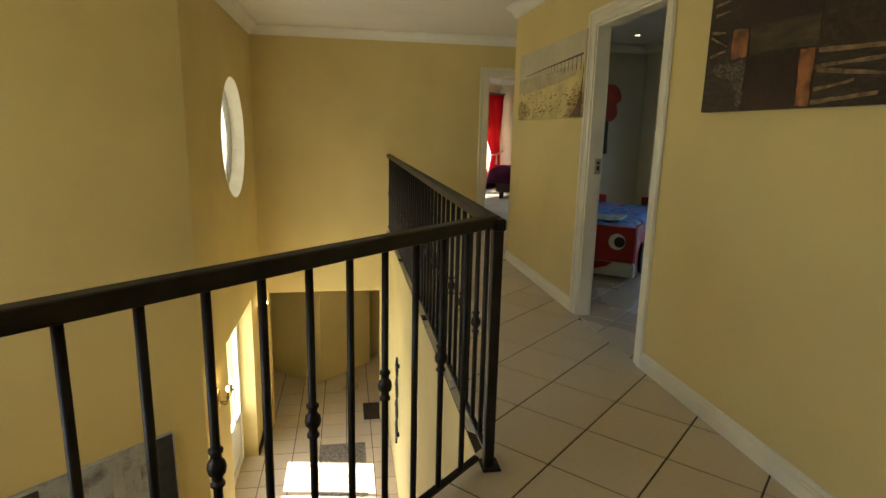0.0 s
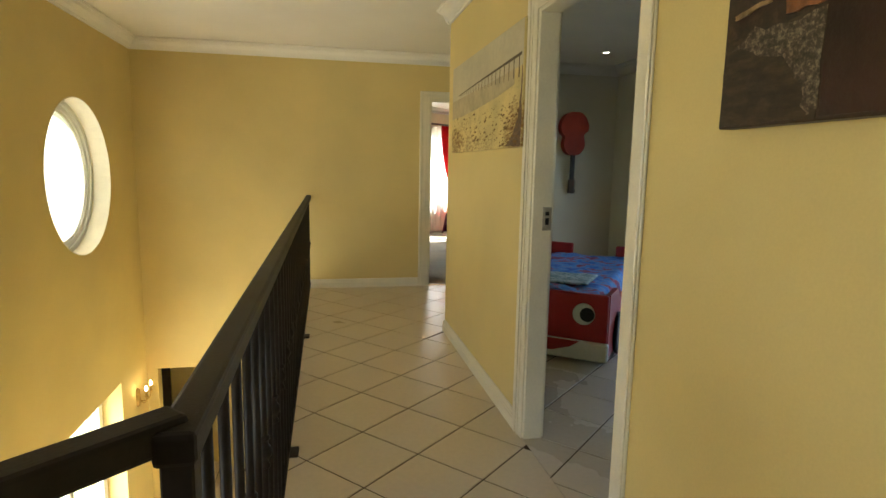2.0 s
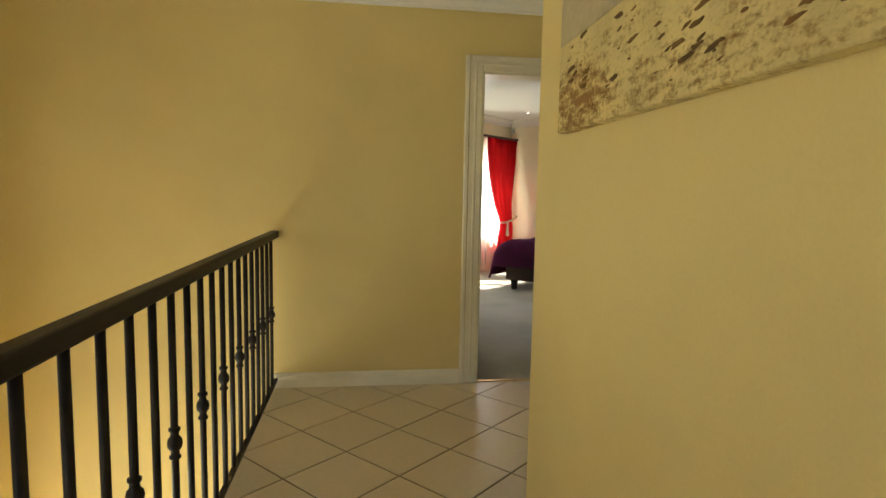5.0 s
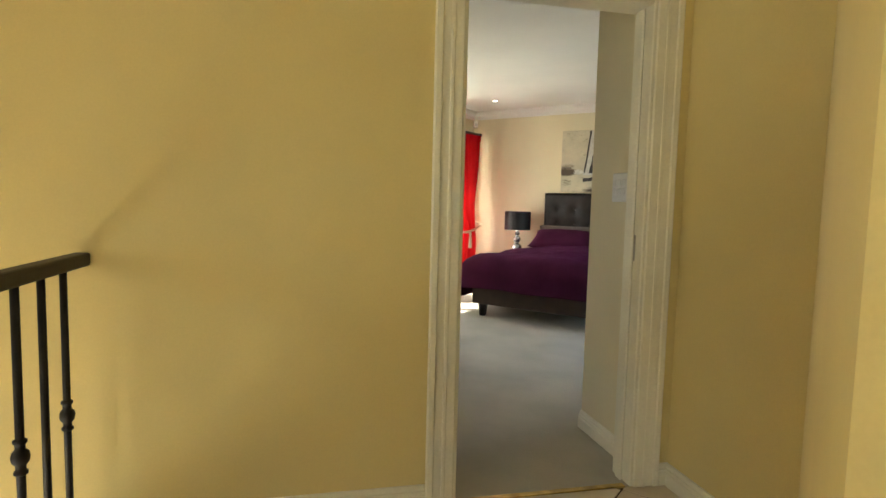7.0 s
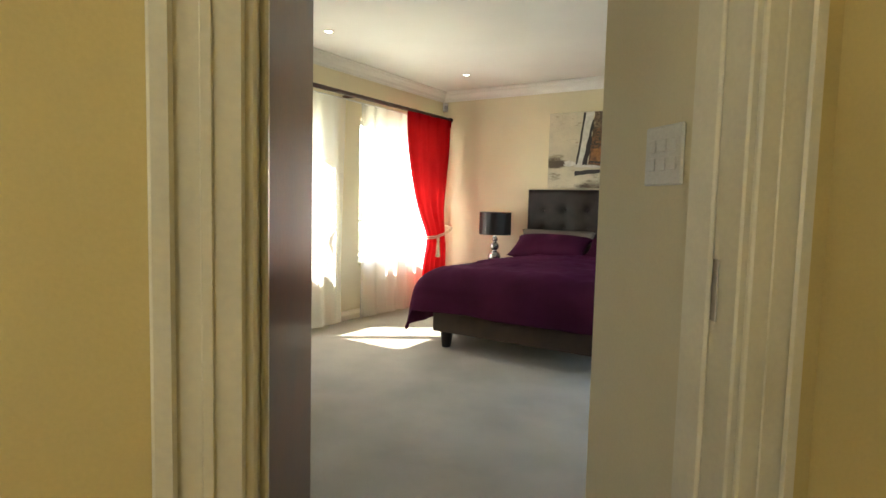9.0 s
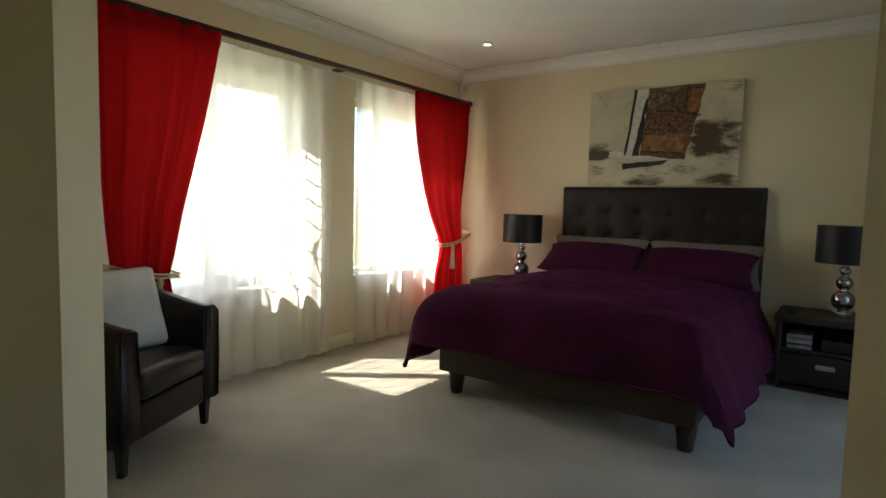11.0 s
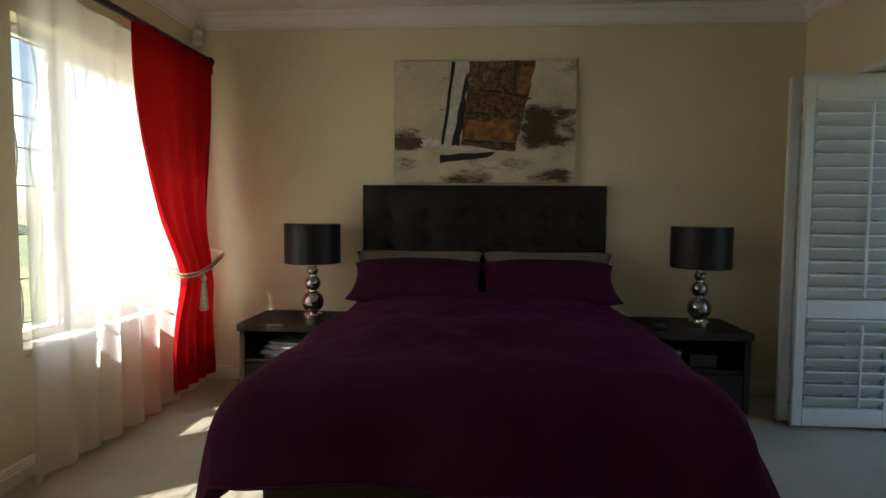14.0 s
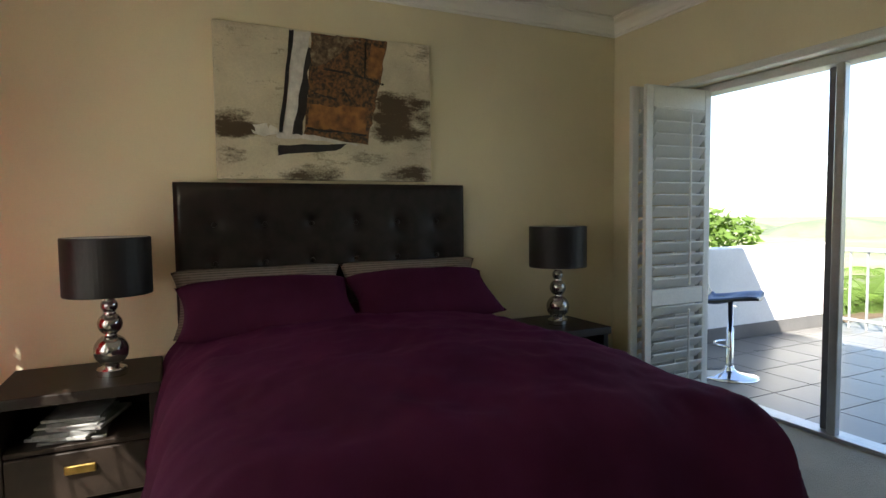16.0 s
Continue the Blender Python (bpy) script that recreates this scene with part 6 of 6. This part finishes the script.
struct("skirting_balcony", boxed(-1.44, 8.605, -0.034, 1.585, 8.6195, 0.10, bevel=0.002), M_TILEB, label="dark tile skirting along the parapet", category="skirting")
struct("skirting_balcony_end", boxed(1.585, 8.555, -0.034, 1.5995, 8.605, 0.10, bevel=0.002), M_TILEB, label="dark tile skirting along the parapet", category="skirting")
br = thing("balcony_railing", "pale grey metal balcony railing with upright bars", "railing")
M_RAILM = mat("weathered grey railing paint", (0.22, 0.23, 0.23), 0.5, vary=0.1, scale=12, fine=90, bump=0.1)
part("top_rail", boxed(1.66, 2.6, 0.755, 1.71, 8.56, 0.795, bevel=0.006), M_RAILM, br)
part("bottom_rail", boxed(1.67, 2.6, 0.04, 1.70, 8.56, 0.07, bevel=0.004), M_RAILM, br)
bar = None
for i in range(36):
    y = 8.44 - i * 0.163
    if bar is None:
        o = part("bar", boxed(-0.009, -0.009, -0.034, 0.009, 0.009, 0.756), M_RAILM, br)
        bar = o.data
    else:
        o = new("bar", bar)
        o.parent = br
    o.location = (1.685, y, 0)

st = thing("bar_stool", "blue padded swivel bar stool with chrome pedestal on the balcony", "bar stool", Matrix.Translation((-0.92, 7.805, -0.030)) @ Matrix.Rotation(radians(30), 4, 'Z'))
part("base", lathe(bmesh.new(), [(0, 0), (0.20, 0), (0.203, 0.006), (0.17, 0.018), (0.06, 0.035), (0.032, 0.06), (0.03, 0.08), (0, 0.08)], 40), M_CHROME, st, smooth=True)
part("column", lathe(bmesh.new(), [(0.026, 0.06), (0.026, 0.36), (0.018, 0.362), (0.018, 0.56), (0, 0.56)], 20), M_CHROME, st, smooth=True)
bm = bmesh.new()
tube(bm, [(0.026, 0, 0.22), (0.10, 0, 0.22)] + [(0.10 + 0.0 + 0.12 * math.cos(a) - 0.12 * 0, 0.12 * math.sin(a), 0.22) for a in [k * 0.3 for k in range(1, 11)]] + [(-0.02, 0, 0.22)], 0.010, 8)
part("foot_ring", bm, M_CHROME, st, smooth=True)


def stool_shell(u, v):
    x = -0.20 + 0.40 * u
    a = v * 1.0
    if a < 0.62:
        y, z = -0.20 + 0.36 * a / 0.62, 0.56 + 0.02 * math.cos(a * 5)
    else:
        k = (a - 0.62) / 0.38
        y, z = 0.16 + 0.10 * math.sin(k * 1.4), 0.56 + 0.36 * k ** 1.3
    return (x * (1 - 0.15 * v), y, z + 0.5 * x * x)


part("shell", sheet(stool_shell, 16, 26, 0.018), M_STOOLSHELL, st, smooth=True)
part("seat_pad", sheet(lambda u, v: (lambda p: (p[0] * 0.92, p[1] * 0.94, p[2] + 0.026 + 0.01 * math.sin(u * 9.4) * math.sin(v * 6)))(stool_shell(u, v * 0.62)), 16, 16, 0.025), M_BLUE, st, "blue quilted pad", smooth=True)
bm = bmesh.new()
tube(bm, [(0.02, 0.0, 0.52), (0.14, -0.02, 0.50), (0.17, -0.02, 0.49)], 0.005, 6)
part("lever", bm, M_CHROME, st)

gr = struct("ground", lathe(bmesh.new(), [(0, -3.02), (30, -3.02), (200, -6), (900, -24), (4000, -40)], 48), M_GROUND, label="dry grass and bush land reaching the horizon", category="ground")
struct("lawn", boxed(-30, -12, -3.019, -6.05, 24, -3.0), M_LAWN, label="green garden lawn outside the bedroom windows", category="lawn")


def leafy(name, label, at, crown, h, n, seed, leaf=0.12):
    th = thing(name, label, "tree", Matrix.Translation(at))
    r = random.Random(seed)
    bm = bmesh.new()
    tube(bm, [(0, 0, 0), (0.05, 0.03, h * 0.4), (0.0, 0.08, h * 0.75)], [0.12, 0.09, 0.05], 8)
    for k in range(6):
        a = k * 1.05 + r.random()
        tube(bm, [(0.03, 0.05, h * (0.35 + 0.06 * k)), (crown * 0.35 * math.cos(a), crown * 0.35 * math.sin(a), h * (0.55 + 0.06 * k)), (crown * 0.7 * math.cos(a), crown * 0.7 * math.sin(a), h * (0.68 + 0.05 * k))], [0.05, 0.035, 0.012], 6)
    part("trunk", bm, M_BARK, th, smooth=True)
    bm = bmesh.new()
    clumps = []
    for k in range(26):
        v = Vector((r.gauss(0, 1), r.gauss(0, 1), r.gauss(0, 0.7))).normalized() * crown * (0.45 + 0.5 * r.random())
        clumps.append((v + Vector((0, 0, h * 0.8)), crown * (0.22 + 0.16 * r.random())))
    for i in range(n):
        c, rr = clumps[i % len(clumps)]
        d = Vector((r.gauss(0, 1), r.gauss(0, 1), r.gauss(0, 1))).normalized() * rr * r.random() ** 0.4
        p = c + d
        ax = Vector((r.gauss(0, 1), r.gauss(0, 1), r.gauss(0, 1))).normalized()
        bx = ax.orthogonal().normalized()
        l = leaf * (0.6 + 0.8 * r.random())
        vs = [bm.verts.new(p + ax * l * f + bx * l * g) for f, g in ((-0.5, 0), (0, 0.22), (0.5, 0), (0, -0.22))]
        bm.faces.new(vs)
    part("crown", bm, M_LEAF, th)


leafy("garden_tree", "leafy green tree standing beyond the balcony parapet", (1.62, 10.9, -3.02), 1.2, 4.0, 6500, 3, 0.14)
for k in range(9):
    leafy("garden_tree", "distant leafy green tree in the garden below the balcony", (-9.0 + 2.1 * k + math.sin(k * 2.3), 27.0 + 5 * math.sin(k * 1.7), -3.25), 1.5 + 0.3 * math.sin(k * 3.1), 3.5 + 0.5 * math.sin(k * 4.7), 1300, 30 + k, 0.34)
leafy("garden_tree", "leafy green tree in the sunny garden", (7.5, 17.0, -3.02), 1.7, 3.0, 3500, 8, 0.2)


def palm(name, label, at, h, seed):
    th = thing(name, label, "palm", Matrix.Translation(at))
    r = random.Random(seed)
    bm = bmesh.new()
    tube(bm, [(0, 0, 0), (0.05, 0, h * 0.5), (0.0, 0.05, h)], [0.16, 0.13, 0.11], 10)
    part("trunk", bm, M_BARK, th, smooth=True)
    for k in range(22):
        a, e = k * 2.4, 0.9 - 1.3 * (k / 22)
        bm = bmesh.new()
        pts = []
        for i in range(10):
            f = i / 9
            d = 1.25 * f
            pts.append(Vector((math.cos(a) * d * math.cos(e), math.sin(a) * d * math.cos(e), h + d * math.sin(e) - 0.75 * f * f)))
        tube(bm, pts, 0.008, 4)
        side = Vector((-math.sin(a), math.cos(a), 0))
        for i in range(1, 10):
            for q in range(3):
                p = pts[i - 1].lerp(pts[i], q / 3)
                dr_ = (pts[i] - pts[i - 1]).normalized()
                for sg in (-1, 1):
                    tip = p + side * sg * 0.32 * math.sin(math.pi * (0.15 + 0.8 * i / 10)) + dr_ * 0.16 - Vector((0, 0, 0.10))
                    bm.faces.new((bm.verts.new(p), bm.verts.new(p + dr_ * 0.03), bm.verts.new(tip)))
        part("frond", bm, M_LEAF, th)


palm("garden_palm", "green palm rising beyond the balcony railing", (3.3, 9.1, -3.02), 3.05, 1)
palm("garden_palm", "green palm rising beyond the balcony railing", (4.6, 9.4, -3.02), 3.1, 2)
bm = bmesh.new()
r_ = random.Random(12)
for k in range(260):
    a = r_.uniform(-0.6, 2.4)
    d = r_.uniform(160, 900)
    x, y = d * math.cos(a), d * math.sin(a)
    z = -4 - (d - 30) * 0.025
    w_, h_ = r_.uniform(8, 30), r_.uniform(2.5, 7)
    ico = bmesh.ops.create_icosphere(bm, subdivisions=2, radius=1)
    for v in ico["verts"]:
        nn = 1 + 0.35 * noise.noise(v.co * 2.3 + Vector((k, 0, 0)))
        v.co = Vector((x + v.co.x * w_ * nn, y + v.co.y * w_ * nn, z + v.co.z * h_ * nn))
tagged(part("far_woods", bm, mat("far bush", (0.10, 0.12, 0.07), 0.9, vary=0.2, scale=0.05, fine=0.5, bump=0.0), None), "belts of dark green bush far off on the plain", "woods", kind="stuff")

# daylight through the openings, the last one an added fill
window_lamp("window_light_bedroom", (-5.97, 5.37, 1.295), (0.0, 5.37, 1.295), 1.25, 1.40, 1.7, (1.0, 0.98, 0.92))
window_lamp("window_light_bed_corner", (-5.97, 7.185, 1.295), (0.0, 7.185, 1.295), 1.06, 1.40, 2.0, (1.0, 0.98, 0.92))
window_lamp("window_light_entrance", tuple(G(2.27, -3.02, -1.75)), tuple(G(2.27, 0, -2.0)), 1.25, 1.8, 4.5)
# added fill for the gallery, at an unseen opening behind the walk's start
window_lamp("fill_light_landing", (-0.7, -5.98, 1.2), (-0.7, 0, 0.9), 1.7, 1.7, 3.5)

# ---- tiles ----
def clip_poly(poly, nx, ny, c):
    out = []
    for i, p in enumerate(poly):
        q = poly[(i + 1) % len(poly)]
        a, b = p[0] * nx + p[1] * ny - c, q[0] * nx + q[1] * ny - c
        if a >= 0:
            out.append(p)
        if (a >= 0) != (b >= 0):
            k = a / (a - b)
            out.append((p[0] + (q[0] - p[0]) * k, p[1] + (q[1] - p[1]) * k))
    return out


def tile_mesh(poly, top, h=0.0075, ch=0.0018):
    bm = bmesh.new()
    cx, cy = sum(p[0] for p in poly) / len(poly), sum(p[1] for p in poly) / len(poly)
    hi, md, lo = [], [], []
    for x, y in poly:
        k = 1 - ch / max(0.02, math.hypot(x - cx, y - cy)) * 1.4
        hi.append(bm.verts.new((cx + (x - cx) * k, cy + (y - cy) * k, top)))
        md.append(bm.verts.new((x, y, top - ch)))
        lo.append(bm.verts.new((x, y, top - h)))
    n = len(poly)
    bm.faces.new(hi)
    for i in range(n):
        j = (i + 1) % n
        bm.faces.new((md[i], md[j], hi[j], hi[i]))
        bm.faces.new((lo[i], lo[j], md[j], md[i]))
    return bm


def tiling(parent, origin, angle, pitch, joint, top, region, keep, material, clips):
    """Square tiles over a stretch of plan; keep(x, y) tells which centres are laid, clips(x, y) gives half-planes that cut a tile."""
    ca, sa = math.cos(angle), math.sin(angle)
    h = (pitch - joint) / 2
    full = None
    x0, y0, x1, y1 = region
    n = int(max(x1 - x0, y1 - y0) / pitch) + 4
    spots = []
    for i in range(-n, n + 1):
        for j in range(-n, n + 1):
            lx, ly = (i + 0.5) * pitch, (j + 0.5) * pitch
            x, y = origin[0] + lx * ca - ly * sa, origin[1] + lx * sa + ly * ca
            if x0 < x < x1 and y0 < y < y1 and keep(x, y):
                spots.append((x, y))
    for x, y in spots[:320]:
        sq = [(x + a * ca - b * sa, y + a * sa + b * ca) for a, b in ((-h, -h), (h, -h), (h, h), (-h, h))]
        cut = sq
        for nx, ny, c in clips(x, y):
            cut = clip_poly(cut, nx, ny, c)
        if len(cut) < 3:
            continue
        area = abs(sum(p[0] * q[1] - q[0] * p[1] for p, q in zip(cut, cut[1:] + cut[:1]))) / 2
        if area < 0.0008:
            continue
        if cut == sq:
            if full is None:
                ob = part("tile", tile_mesh([(a * ca - b * sa, a * sa + b * ca) for a, b in ((-h, -h), (h, -h), (h, h), (-h, h))], 0), material, parent)
                full = ob.data
            else:
                ob = new("tile", full)
                ob.parent = parent
            ob.location = (x, y, top)
        else:
            cx, cy = x, y
            ob = part("tile", tile_mesh([(p[0] - cx, p[1] - cy) for p in cut], 0), material, parent)
            ob.location = (cx, cy, top)


def sw(x, y):
    p = Vector((x, y))
    return p.dot(U2), p.dot(V2)


def gal_keep(x, y):
    s, w = sw(x, y)
    main = -1.10 - 0.25 < w < 0.055 + 0.22 and s < 3.745 + 0.25 and (s > -1.9 or x > 0.30)
    rec = 1.95 - 0.22 < s < 3.745 + 0.22 and 0 < w < 1.20 + 0.2
    return (main or rec) and x > -4.5 and y > -4.6


def gal_clip(x, y):
    s, w = sw(x, y)
    out = []
    if s < -1.669:
        out.append((1, 0, 0.472))
    else:
        out.append((V2.x, V2.y, -1.098))
    out.append((-U2.x, -U2.y, -3.744))
    if s < 1.88:
        out.append((-V2.x, -V2.y, -0.054))
    else:
        out.append((-V2.x, -V2.y, -1.199))
        if w > -0.15:
            out.append((-DIAGN.x, -DIAGN.y, 1.3566))
    return out


tiling(floor, (0.754, -1.465), radians(-0.78), 0.36, 0.008, 0.0, (-4.6, -4.6, 3.0, 4.5), gal_keep, M_TILE, gal_clip)


def kid_keep(x, y):
    s, w = sw(x, y)
    return 0.055 - 0.2 < w < 2.68 + 0.4 and -2.0 < s < 4.0 and (s < 2.0 or w > 1.1 or (s - 1.95) * 0.715 < (w - 0.055) * 0.70 + 0.1)


tiling(floor_k, (-0.06, 2.47), 0.0, 0.335, 0.008, -0.0005, (-2.0, -2.0, 3.2, 5.2), kid_keep, M_TILEK,
       lambda x, y: [(V2.x, V2.y, 0.0565), (-V2.x, -V2.y, -2.87)] + ([(DIAGN.x, DIAGN.y, -1.29)] if sw(x, y)[0] > 1.8 else []))


def low_keep(x, y):
    s, w = sw(x, y)
    return -3.1 < w < -0.95 and 0.4 < s < 6.2


tiling(floor_l, g2(2.0, -2.0), GA, 0.335, 0.009, LZ, (-7, -3, 1, 4.5), low_keep, M_TILE, lambda x, y: [])


def bal_keep(x, y):
    s, w = sw(x, y)
    return w > 2.9 and -1.45 < x < 3.0 and y < 8.6


tiling(floor_bal, (-1.40, 8.6), 0.0, 0.40, 0.006, -0.03, (-1.4, 1.5, 2.6, 8.6), bal_keep, M_TILEB, lambda x, y: [])
